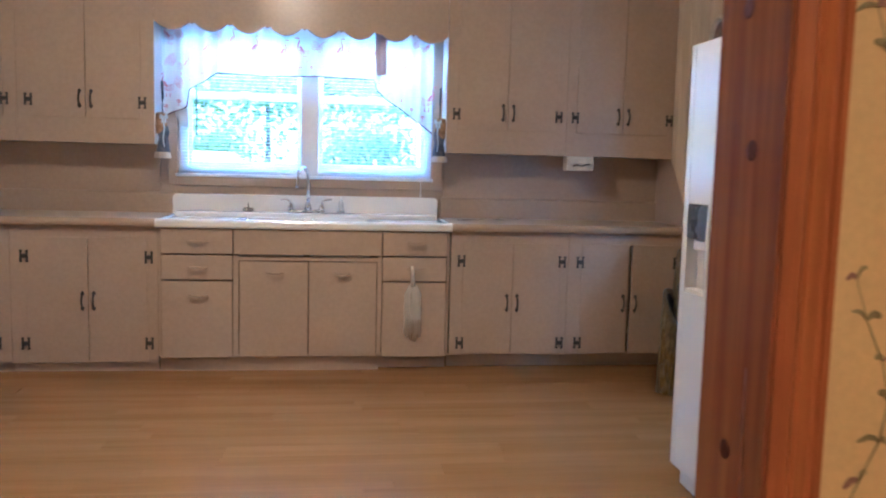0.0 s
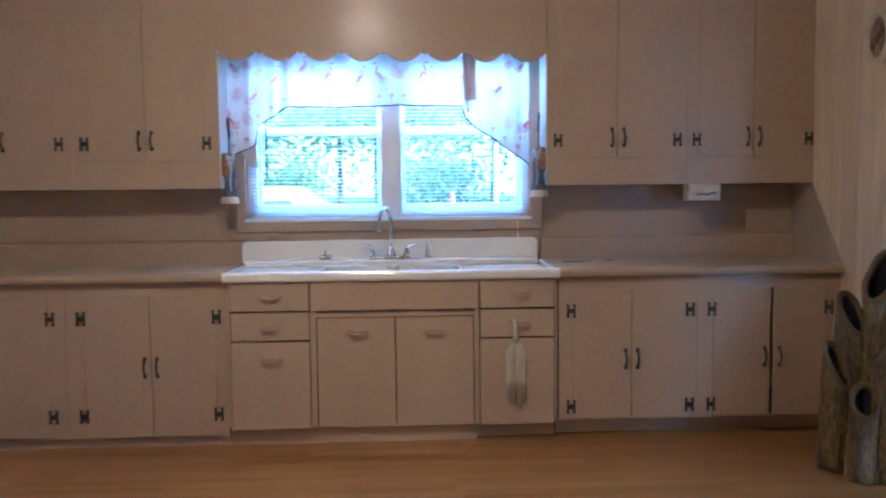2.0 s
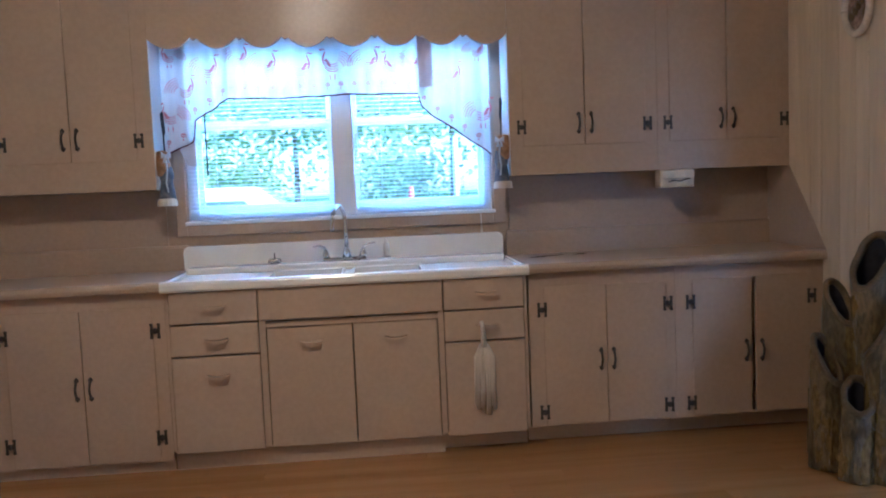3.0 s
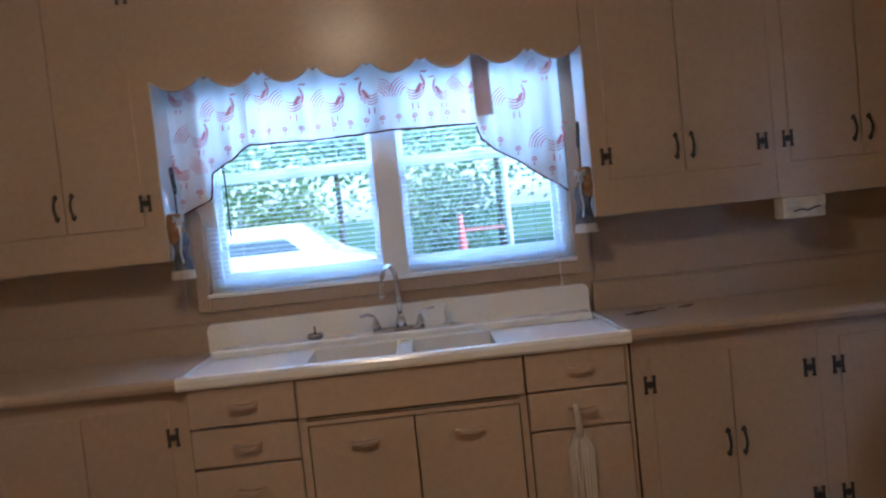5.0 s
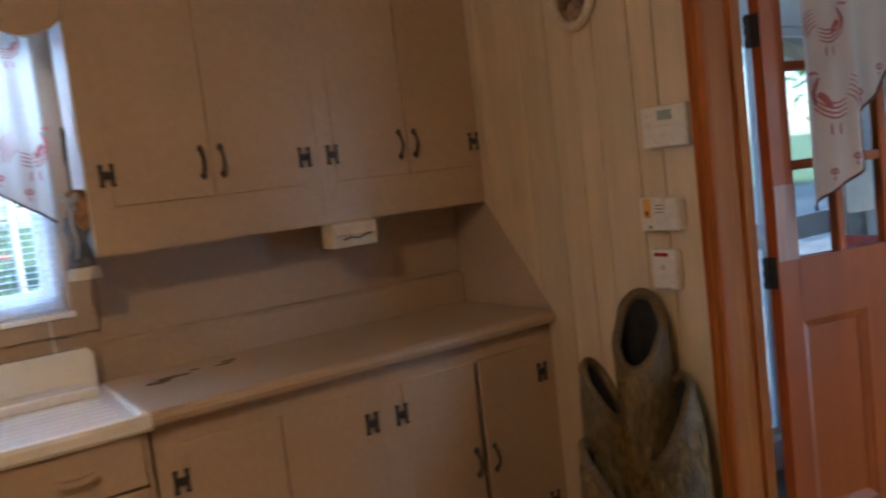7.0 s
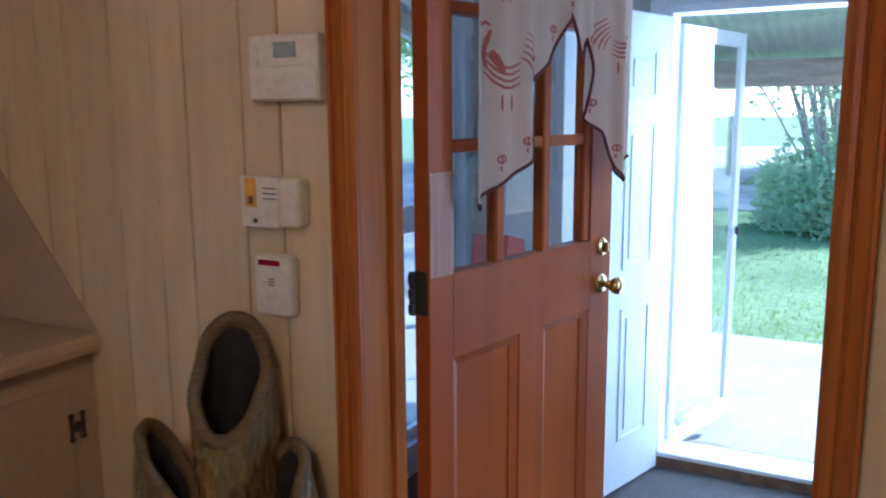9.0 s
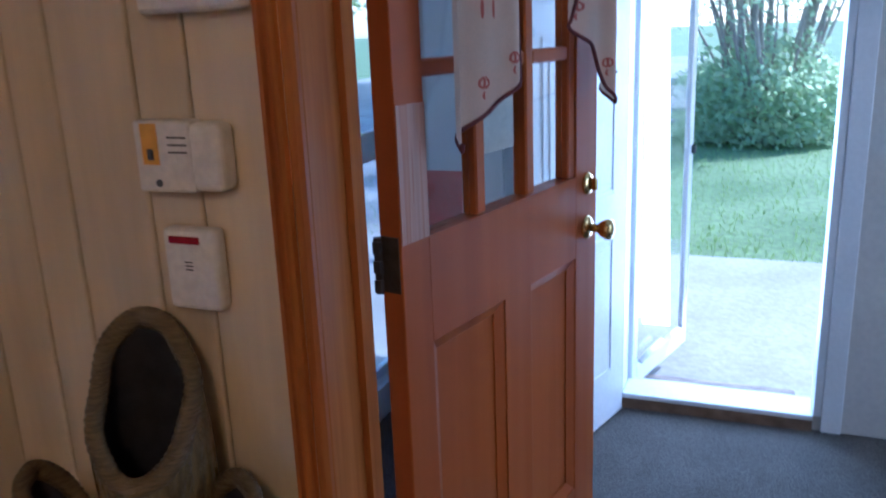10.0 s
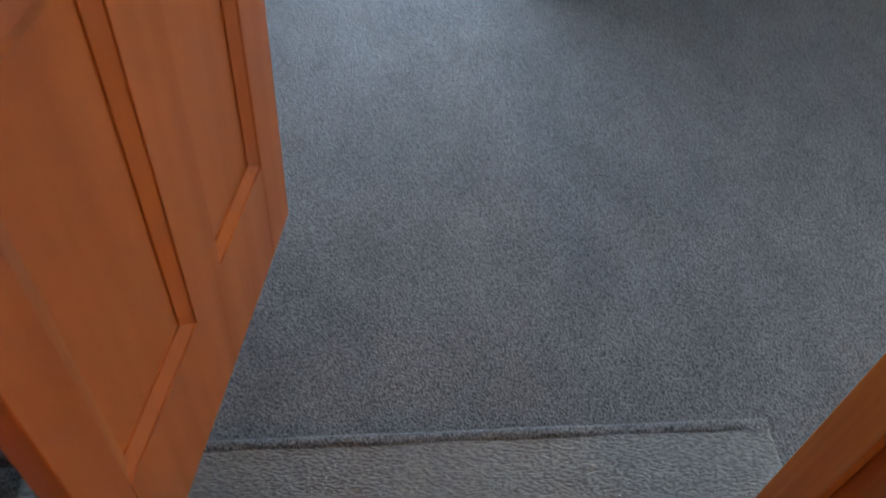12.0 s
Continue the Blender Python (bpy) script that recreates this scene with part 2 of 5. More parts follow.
def wall_with_hole(name, axis, d0, d1, u0, u1, z0, z1, hole, material, label):
    """A thick wall across an axis, with one opening (u from, u to, z from, z to) through it."""
    bm = bmesh.new()
    a, b, c, d = hole
    for q in ((u0, a, z0, z1), (b, u1, z0, z1), (a, b, d, z1), (a, b, z0, c)):
        if q[1] - q[0] > 0.001 and q[3] - q[2] > 0.001:
            if axis == "y":
                box(bm, q[0], q[1], d0, d1, q[2], q[3])
            else:
                box(bm, d0, d1, q[0], q[1], q[2], q[3])
    return structure(name, bm, material, label, "wall")


wall_n = wall_with_hole("wall_north", "y", YN, YN + 0.16, XW - 0.12, PX0 + 0.02, -0.3, CEIL, (WX0, WX1, WZ0, WZ1), SPLASH, "taupe painted kitchen wall behind the sink")
wall_e = wall_with_hole("wall_east", "x", XE + 0.012, PX0, YS, YN, -0.3, CEIL, (DY0, DY1, -0.02, DZ), GROOVE, "kitchen wall clad in whitewashed panel boards")
structure("wall_west", bx(XW - 0.12, XW, YS, YN, -0.3, CEIL), CEILPAINT, "cream painted kitchen side wall", "wall")
wall_s = wall_with_hole("wall_south", "y", 1.20, YS, XW - 0.12, PX0 + 0.02, -0.3, CEIL, (-0.12, 0.807, 0.0, 2.05), WALLPAPER, "partition wall with yellow floral wallpaper")
structure("ceiling", bx(XW - 0.12, PX0, 1.20, YN + 0.16, CEIL, CEIL + 0.12), CEILPAINT, "cream painted kitchen ceiling", "ceiling")
floor = structure("floor", bx(XW, XE, 1.20, YN, -0.30, -0.012), LAMINATE, "honey oak laminate kitchen floor", "floor")
# the room that the walk starts in
structure("floor_dining", bx(-2.6, 2.7, -2.4, 1.20, -0.30, 0.0), LAMINATE, "honey oak laminate dining room floor", "floor")
structure("wall_dining_south", bx(-2.6, 2.7, -2.5, -2.4, -0.3, CEIL), WALLPAPER, "yellow papered dining room wall", "wall")
structure("wall_dining_west", bx(-2.7, -2.6, -2.5, 1.20, -0.3, CEIL), WALLPAPER, "yellow papered dining room side wall", "wall")
structure("wall_dining_east", bx(2.7, 2.8, -2.5, 1.20, -0.3, CEIL), WALLPAPER, "yellow papered dining room side wall", "wall")
structure("ceiling_dining", bx(-2.7, 2.8, -2.5, 1.198, CEIL, CEIL + 0.12), CEILPAINT, "cream dining room ceiling", "ceiling")
# the porch
structure("floor_porch", bx(PX0, PX1, PY0, PY1, PZ - 0.14, PZ), CARPET, "grey loop carpet on the porch floor", "floor")
wall_pe = wall_with_hole("wall_porch_east", "x", PX1, PX1 + 0.12, PY0, PY1, -0.35, 2.35, (EY0, EY1, EZ0, EZ1), PORCHWALL, "off-white porch wall with the outer doorway")
wall_with_hole("wall_porch_north", "y", PY1, PY1 + 0.1, PX0, PX1 + 0.12, -0.35, 2.35, (NX0, NX1, 0.0, 2.0), WHITEPAINT, "white clapboarded porch wall with a tall window")
wall_with_hole("wall_porch_south", "y", PY0 - 0.1, PY0, PX0, PX1 + 0.12, -0.35, 2.35, (2.95, 4.45, 0.45, 2.0), PORCHWALL, "off-white porch side wall with a wide window")
structure("ceiling_porch", bx(PX0 + 0.001, PX1 - 0.001, PY0, PY1 - 0.001, 2.25, 2.34), WHITEPAINT, "white painted porch ceiling", "ceiling")
# outdoors
structure("ground", bx(-300, 300, -300, 300, -0.60, -0.29), LAWN, "mown lawn in patchy sun and shade", "ground")
structure("patio", bx(PX1 + 0.12, 7.6, -2.0, 8.5, -0.42, -0.25), CONCRETE, "pale concrete patio slab", "pavement")


# ---------------------------------------------------------------- kitchen cabinets
def h_hinge(parent, x, y, z):
    """A black H hinge screwed flat on a door's edge, with its pin and leaves."""
    bm = bmesh.new()
    for s in (-1, 1):
        box(bm, x + s * 0.017 - 0.006, x + s * 0.017 + 0.006, y - 0.0045, y, z - 0.031, z + 0.031, 0.0015)
        for e in (-1, 1):
            prism(bm, [(x + s * 0.017 + 0.009 * math.cos(a), z + e * 0.031 + 0.006 * math.sin(a)) for a in [i * math.pi / 4 for i in range(8)]], y - 0.004, y)
    box(bm, x - 0.017, x + 0.017, y - 0.004, y, z - 0.011, z + 0.011)
    tube(bm, [(x, y - 0.005, z - 0.014), (x, y - 0.005, z + 0.014)], 0.004, 8)
    return part("hinge", bm, BLACK_IRON, parent, "black iron H hinge")


def pull(parent, x, y, z):
    """A black wrought handle: a bowed grip between two spade-shaped ends."""
    bm = bmesh.new()
    pts = [(x, y - 0.004 - 0.022 * math.sin(math.pi * i / 10), z - 0.042 + 0.084 * i / 10) for i in range(11)]
    tube(bm, pts, 0.0055, 8)
    for e in (-1, 1):
        prism(bm, [(x + 0.012 * u, z + e * (0.042 + 0.016 * v)) for u, v in ((0, -0.6), (0.9, -0.2), (0.8, 0.4), (0, 1.1), (-0.8, 0.4), (-0.9, -0.2))], y - 0.004, y)
    return part("handle", bm, BLACK_IRON, parent, "black wrought iron handle", True)


def slab_door(parent, x0, x1, z0, z1, y, thick=0.018, hinge_at=None, hinges=(), handle=None, swing=0.0):
    d = part("door", box(bmesh.new(), x0 + 0.0015, x1 - 0.0015, y - 0.005, y - 0.005 + thick, z0, z1, 0.003, 2), CABINET, parent)
    for z in hinges:
        h_hinge(d, hinge_at, y - 0.005, z)
    if handle:
        pull(d, handle[0], y - 0.005, handle[1])
    if swing:
        # turned a little about its hinge side
        hx = x1
        d.matrix_basis = pose(hx, y, 0, 0, 0, swing) @ pose(-hx, -y, 0)
    return d


def carcass(parent, x0, x1, y0, y1, z0, z1, openings, face=0.02):
    """A hollow cabinet with a face frame left standing round its door openings."""
    t, x = 0.016, x0
    for a, b, lo, hi in openings:
        part("stile", bx(x, a + 0.006, y0, y0 + face, z0, z1), CABINET, parent)
        x = b - 0.006
        part("rail", bx(a + 0.006, b - 0.006, y0, y0 + face, z0, lo + 0.006), CABINET, parent)
        part("rail", bx(a + 0.006, b - 0.006, y0, y0 + face, hi - 0.006, z1), CABINET, parent)
    part("stile", bx(x, x1, y0, y0 + face, z0, z1), CABINET, parent)
    part("side_panel", bx(x0, x0 + t, y0 + face, y1, z0, z1), CABINET, parent)
    part("side_panel", bx(x1 - t, x1, y0 + face, y1, z0, z1), CABINET, parent)
    part("bottom_panel", bx(x0 + t, x1 - t, y0 + face, y1, z0, z0 + t), CABINET, parent)
    part("top_panel", bx(x0 + t, x1 - t, y0 + face, y1, z1 - t, z1), CABINET, parent)
    part("back_panel", bx(x0 + t, x1 - t, y1 - 0.008, y1, z0 + t, z1 - t), CABINET, parent)


def base_unit(x0, x1, a, m, b, ajar=0.0, label="", low=0.105, kick=5.40):
    """A floor cabinet with two doors that meet at m."""
    c = thing("base_cabinet", (0, 0, 0), label or "taupe painted base cabinet with two flush doors and black iron hinges", "cabinet", "kitchen base cabinets")
    y = 5.29
    carcass(c, x0, x1, y, YN - 0.002, low - 0.008, 0.868, [(a, b, low + 0.003, 0.795)])
    part("toe_kick", bx(x0, x1, kick, kick + 0.018, 0.0, low - 0.008), CABINET, c, "scuffed taupe toe kick")
    slab_door(c, a, m, low, 0.798, y, 0.018, a - 0.008, (0.685, 0.172), (m - 0.032, 0.425))
    slab_door(c, m + (0.013 if ajar else 0.0), b, low, 0.798, y, 0.018, b + 0.008, (0.685, 0.172), (m + (0.045 if ajar else 0.032), 0.425), ajar)
    return c


def wall_unit(x0, x1, a, m, b):
    """A wall cabinet with two tall doors that meet at m."""
    c = thing("wall_cabinet", (0, 0, 0), "taupe gloss painted wall cabinet with two tall flush doors", "cabinet", "kitchen wall cabinets")
    y = 5.615
    carcass(c, x0, x1, y, YN - 0.002, 1.350, CEIL - 0.003, [(a, b, 1.505, 2.56)])
    slab_door(c, a, m, 1.50, 2.565, y, 0.018, a - 0.008, (1.60, 2.46), (m - 0.034, 1.615))
    slab_door(c, m, b, 1.50, 2.565, y, 0.018, b + 0.008, (1.60, 2.46), (m + 0.034, 1.615))
    return c


base_unit(XW + 0.003, -1.55, -2.31, -1.962, -1.635, low=0.06, kick=5.315)
base_unit(-1.548, -0.728, -1.462, -1.12, -0.785, low=0.06, kick=5.315)
base_unit(1.012, 1.752, 1.085, 1.40, 1.705)
base_unit(1.754, XE - 0.003, 1.838, 2.15, 2.455, ajar=1.6, label="taupe base cabinet with one door standing slightly ajar")
wall_unit(XW + 0.003, -1.612, -2.34, -2.015, -1.688)
wall_unit(-1.610, -0.812, -1.535, -1.213, -0.888)
wall_unit(1.006, 1.797, 1.075, 1.405, 1.735)
wall_unit(1.799, XE - 0.003, 1.862, 2.18, 2.49)


def counter(x0, x1, label):
    c = thing("countertop", (0, 0, 0.87), label, "countertop")
    prof = [(5.255, 0.0), (5.25, 0.006), (5.247, 0.022), (5.252, 0.036), (5.264, 0.045), (YN - 0.03, 0.045), (YN - 0.03, 0.0)]
    part("top", prism(bmesh.new(), prof, x0, x1, "x"), COUNTER, c)
    up = [(YN - 0.029, 0.0), (YN - 0.029, 0.165), (YN - 0.022, 0.178), (YN - 0.008, 0.180), (YN - 0.002, 0.178), (YN - 0.002, 0.0)]
    part("upstand", prism(bmesh.new(), up, x0, x1, "x"), SPLASH, c, "taupe painted upstand board")
    return c


counter(XW + 0.003, -0.726, "beige laminate countertop with a rounded front edge")
counter(1.008, XE - 0.003, "beige laminate countertop with a rounded front edge and worn patches")
# worn, chipped marks in the right-hand worktop
random.seed(5)
for mx, my, mr in ((1.13, 5.62, 0.045), (1.17, 5.66, 0.05), (1.22, 5.66, 0.03), (1.27, 5.70, 0.022), (1.37, 5.68, 0.032), (1.40, 5.72, 0.03)):
    pts = [(mx + mr * random.uniform(0.55, 1.1) * math.cos(a), my + 0.55 * mr * random.uniform(0.4, 1.1) * math.sin(a)) for a in [i * math.pi / 6 for i in range(12)]]
    solid("worn_mark", prism(bmesh.new(), pts, 0.915, 0.9163, "z"), random.choice((BLACK_IRON, DARKPLASTIC, CABINET_IN)), "chipped dark patch on the beige laminate worktop", "stain", "worktop stains")

# the boards above the worktops
for x0, x1 in ((XW + 0.003, -0.83), (1.03, XE - 0.003)):
    structure("trim", bx(x0, x1, YN - 0.012, YN - 0.001, 1.052, 1.345), SPLASH, "taupe painted backsplash board", "backsplash")

# slanted board on the side wall between worktop and wall cabinet
structure("trim", prism(bmesh.new(), [(5.617, 1.349), (5.262, 0.917), (YN - 0.031, 0.917), (YN - 0.031, 1.06), (YN - 0.014, 1.06), (YN - 0.014, 1.349)], XE - 0.004, XE - 0.0005, "x"), SPLASH, "taupe painted slanted end board above the worktop", "backsplash")

# added white boards: window light on the taupe cabinet ends put into colour
for x0, x1 in ((-0.8115, -0.808), (1.002, 1.0055)):
    structure("trim", bx(x0, x1, 5.6195, YN - 0.003, 1.351, CEIL - 0.004), WHITEPAINT, "white board on the cabinet end, window light in its colour", "trim")

# scalloped board over the window
outline = [(-0.8075, CEIL - 0.003)]
SC = 1.814 / 8
TOOTH = 0.016
for i in range(8):
    xa, xb = (-0.81 + SC * i + TOOTH if i else -0.8075), (-0.81 + SC * (i + 1) - TOOTH if i < 7 else 1.0015)
    top_z = 2.100 - 0.0022 * i
    for k in range(13):
        u = k / 12
        outline.append((xa + (xb - xa) * u, top_z - 0.052 * math.sin(math.pi * u) ** 0.8))
    if i < 7:
        outline.append((xb + TOOTH, top_z - 0.014))
outline.append((1.0015, CEIL - 0.003))
val = thing("scalloped_valance", (0, 0, 0), "taupe painted valance board with a scalloped lower edge over the window", "valance")
part("board", prism(bmesh.new(), outline, 5.602, 5.618), CABINET, val)


# ---------------------------------------------------------------- sink unit
def cup_pull(parent, x, y, z):
    """A shallow crescent pull painted over with the cabinet."""
    n = 14
    o = [(x + 0.054 * math.cos(math.pi * i / n), z + 0.006 - 0.022 * math.sin(math.pi * i / n)) for i in range(n + 1)]
    o += [(x + 0.044 * math.cos(math.pi * i / n), z + 0.008 - 0.007 * math.sin(math.pi * i / n)) for i in range(n, -1, -1)]
    bm = prism(bmesh.new(), o, y - 0.028, y)
    return part("pull", bm, CABINET, parent, "crescent pull painted taupe")


sk = thing("sink_cabinet", (0, 0, 0), "taupe painted steel sink base with six drawers and two doors", "cabinet")
SX0, SX1, SY = -0.722, 1.0, 5.268
for a, b in ((SX0, SX0 + 0.014), (-0.292, -0.262), (0.562, 0.588), (SX1 - 0.014, SX1)):
    part("partition", bx(a, b, SY + 0.004, 5.779, 0.101, 0.868), CABINET, sk)
part("bottom_panel", bx(SX0, SX1, SY + 0.03, 5.80, 0.085, 0.10), CABINET, sk)
part("rail", bx(-0.262, 0.562, SY + 0.012, SY + 0.05, 0.685, 0.70), CABINET, sk)
part("back_panel", bx(SX0, SX1, 5.78, 5.80, 0.101, 0.868), CABINET, sk)
# shade of the inside put into a dark sheet close behind the fronts
part("shade_sheet", bx(SX0 + 0.02, SX1 - 0.02, SY + 0.06, SY + 0.07, 0.10, 0.86), CABINET_IN, sk, "dark sheet behind the fronts, cabinet shade in its colour")
part("toe_kick", bx(SX0, 0.575, 5.312, 5.327, 0.0, 0.085), CABINET, sk, "scuffed taupe toe kick")
part("toe_kick", bx(0.575, SX1, 5.37, 5.385, 0.0, 0.085), CABINET, sk, "scuffed taupe toe kick")
for x0, x1 in ((SX0 + 0.018, -0.295), (0.592, SX1 - 0.018)):
    for z0, z1, pz in ((0.712, 0.862, 0.79), (0.558, 0.705, 0.63), (0.09, 0.551, 0.46)):
        d = part("drawer_front", box(bmesh.new(), x0, x1, SY - 0.012, SY + 0.018, z0, z1, 0.006, 2), CABINET, sk)
        if not (x0 > 0 and z0 < 0.1):
            cup_pull(d, (x0 + x1) / 2 + 0.01, SY - 0.012, pz)
part("apron", box(bmesh.new(), -0.288, 0.585, SY - 0.012, SY + 0.016, 0.71, 0.862, 0.006, 2), CABINET, sk)
for x0, x1, px in ((-0.258, 0.147, -0.05), (0.152, 0.558, 0.355)):
    d = part("door", box(bmesh.new(), x0, x1, SY + 0.004, SY + 0.024, 0.09, 0.672, 0.005, 2), CABINET, sk)
    cup_pull(d, px, SY + 0.004, 0.595)
part("lip", bx(-0.262, 0.562, SY - 0.004, SY + 0.03, 0.676, 0.694), CABINET, sk)

top = thing("drainboard_sink", (0, 0, 0.87), "white enamel double sink with drainboards and a rounded backsplash", "sink")
TY0, TY1 = 5.236, 5.835
bm = bmesh.new()
# rim with a rolled front, laid round two basins
B = ((-0.262, 0.115), (0.155, 0.512))
BY0, BY1 = 5.315, 5.66
zt, zb = 0.038, 0.0
box(bm, -0.728, B[0][0], TY0 + 0.03, TY1, zb, zt - 0.006)
box(bm, B[1][1], 1.004, TY0 + 0.03, TY1, zb, zt - 0.006)
box(bm, B[0][0], B[1][1], TY0 + 0.03, BY0, zb, zt)
box(bm, B[0][0], B[1][1], BY1, TY1, zb, zt)
box(bm, B[0][1], B[1][0], BY0, BY1, zb - 0.02, zt - 0.012)
part("deck", bm, ENAMEL, top)
roll = [(TY0 + 0.034, -0.004), (TY0 + 0.006, -0.004), (TY0, 0.006), (TY0, 0.030), (TY0 + 0.006, 0.042), (TY0 + 0.018, 0.047), (TY0 + 0.032, 0.043), (TY0 + 0.04, 0.034)]
part("rolled_rim", prism(bmesh.new(), roll, -0.734, 1.010, "x"), ENAMEL, top, "", False)
for x0, x1 in ((-0.734, -0.712), (0.988, 1.010)):
    part("side_rim", box(bmesh.new(), x0, x1, TY0 + 0.035, TY1, 0.0, 0.047, 0.008, 3), ENAMEL, top)
for x0, x1 in B:
    bm = bmesh.new()
    t = 0.012
    box(bm, x0, x1, BY0, BY1, -0.19, -0.178)
    box(bm, x0, x0 + t, BY0, BY1, -0.178, zt - 0.004)
    box(bm, x1 - t, x1, BY0, BY1, -0.178, zt - 0.004)
    box(bm, x0 + t, x1 - t, BY0, BY0 + t, -0.178, zt - 0.004)
    box(bm, x0 + t, x1 - t, BY1 - t, BY1, -0.178, zt - 0.004)
    b = part("basin", bm, ENAMEL, top)
    part("drain", lathe(bmesh.new(), [(0.02, -0.177), (0.045, -0.176), (0.05, -0.172), (0.03, -0.174)], ((x0 + x1) / 2, 5.50, 0)), CHROME, b, "chrome drain ring", True)
for i in range(7):
    for xa, xb in ((-0.68, -0.33), (0.58, 0.95)):
        part("drain_rib", box(bmesh.new(), xa, xb, 5.33 + i * 0.05, 5.345 + i * 0.05, zt - 0.007, zt - 0.0045, 0.001), ENAMEL, top)
# backsplash with rounded upper corners
o = [(-0.745, 0.0), (0.982, 0.0)]
for k in range(7):
    a = k / 6 * math.pi / 2
    o.append((0.982 - 0.03 + 0.03 * math.cos(a), 0.148 + 0.03 * math.sin(a)))
for k in range(7):
    a = math.pi / 2 + k / 6 * math.pi / 2
    o.append((-0.745 + 0.03 + 0.03 * math.cos(a), 0.143 + 0.03 * math.sin(a)))
bm = prism(bmesh.new(), o, 5.812, 5.866)
bmesh.ops.bevel(bm, geom=[e for e in bm.edges if abs(e.verts[0].co.y - 5.812) < 1e-4 and abs(e.verts[1].co.y - 5.812) < 1e-4], offset=0.008, segments=3, affect="EDGES")
part("backsplash", bm, ENAMEL, top)

part("ledge", box(bmesh.new(), -0.71, 0.965, 5.69, 5.812, 0.03, 0.066, 0.010, 3), ENAMEL, top, "raised enamel tap ledge")

# mixer tap
tap = thing("kitchen_faucet", (0.112, 5.735, 0.936), "chrome gooseneck kitchen faucet with two lever handles", "faucet")
bm = bmesh.new()
box(bm, -0.115, 0.115, -0.026, 0.026, 0, 0.02, 0.008, 3)
part("base_plate", bm, STEEL, tap, "dull steel bridge plate")
bm = lathe(bmesh.new(), [(0.024, 0.02), (0.022, 0.05), (0.014, 0.065), (0.012, 0.075)], (0.012, 0, 0))
neck = [(0.012, 0, 0.07), (0.012, 0, 0.16), (0.011, -0.002, 0.21)]
for i in range(1, 13):
    a = math.pi * i / 12
    neck.append((0.011 - 0.055 * (1 - math.cos(a)) * 0.55, -0.075 * (1 - math.cos(a)), 0.21 + 0.085 * math.sin(a)))
neck += [(-0.052, -0.151, 0.185), (-0.053, -0.152, 0.165)]
tube(bm, neck, 0.011, 12)
part("spout", bm, CHROME, tap, "", True)
for s in (-1, 1):
    bm = lathe(bmesh.new(), [(0.021, 0.018), (0.019, 0.035), (0.012, 0.055), (0.011, 0.062), (0.0, 0.066)], (s * 0.098, 0, 0))
    tube(bm, [(s * 0.098, 0, 0.058), (s * 0.105, -0.004, 0.075), (s * 0.13, -0.008, 0.086), (s * 0.165, -0.012, 0.084 + 0.006 * s)], 0.0075, 10, 0.006)
    part("lever", bm, CHROME, tap, "", True)

st = thing("sink_stopper", (-0.258, 5.745, 0.936), "chrome sink strainer cap with a small peg, lying on the deck", "stopper")
part("cap", box(bmesh.new(), -0.034, 0.034, -0.024, 0.024, 0, 0.028, 0.01, 2), STEEL, st)
part("peg", tube(bmesh.new(), [(0, 0, 0.024), (0.001, 0, 0.06)], 0.005, 8, 0.003), BLACK_IRON, st)
soap = thing("soap_dispenser", (0.335, 5.745, 0.936), "small clear and white soap pump on the sink deck", "dispenser")
part("collar", lathe(bmesh.new(), [(0.026, 0), (0.026, 0.012), (0.018, 0.016)]), CHROME, soap, "chrome collar", True)
part("bottle", lathe(bmesh.new(), [(0.016, 0.014), (0.0165, 0.07), (0.012, 0.085), (0.008, 0.09), (0.008, 0.105), (0.0, 0.107)]), WHITEPLASTIC, soap, "", True)

# cloth hung from a drawer pull
rag = thing("dish_rag", (0, 0, 0), "off-white knotted string mop cloth hanging from a drawer pull", "cloth")
RAG = cloth_mat("off_white_cotton", (0.72, 0.66, 0.54), 0.15)
random.seed(11)
bm = bmesh.new()
tube(bm, [(0.768, 5.235, 0.655), (0.772, 5.225, 0.62), (0.775, 5.232, 0.565), (0.776, 5.236, 0.53)], 0.009, 8, 0.016)
part("loop", bm, RAG, rag, "", True)
for i in range(11):
    x = 0.732 + 0.0088 * i
    w = random.uniform(-0.006, 0.006)
    bm = tube(bmesh.new(), [(0.776 + (x - 0.776) * 0.35, 5.237, 0.54), (x, 5.233 + random.uniform(-0.006, 0.006), 0.48), (x + w, 5.236, 0.35), (x + 1.6 * w, 5.240, random.uniform(0.19, 0.245))], 0.0085, 7, 0.0075)
    part("strand", bm, RAG, rag, "", True)

# ---------------------------------------------------------------- window
win = thing("window_1", (0, 0, 0), "white double sash window with a wide centre mullion above the sink", "window", kind="structure")
GY = YN + 0.06
bm = bmesh.new()
for q in ((WX0, WX0 + 0.06, WZ0, WZ1), (WX1 - 0.045, WX1, WZ0, WZ1), (WX0 + 0.06, WX1 - 0.045, WZ0, WZ0 + 0.045), (WX0 + 0.06, WX1 - 0.045, WZ1 - 0.05, WZ1)):
    box(bm, q[0], q[1], GY - 0.03, GY + 0.05, q[2], q[3], 0.004)
part("window_frame", bm, VINYL, win)
part("mullion", box(bmesh.new(), 0.066, 0.184, YN + 0.004, GY + 0.05, WZ0 + 0.006, WZ1 - 0.051, 0.006, 2), VINYL, win)
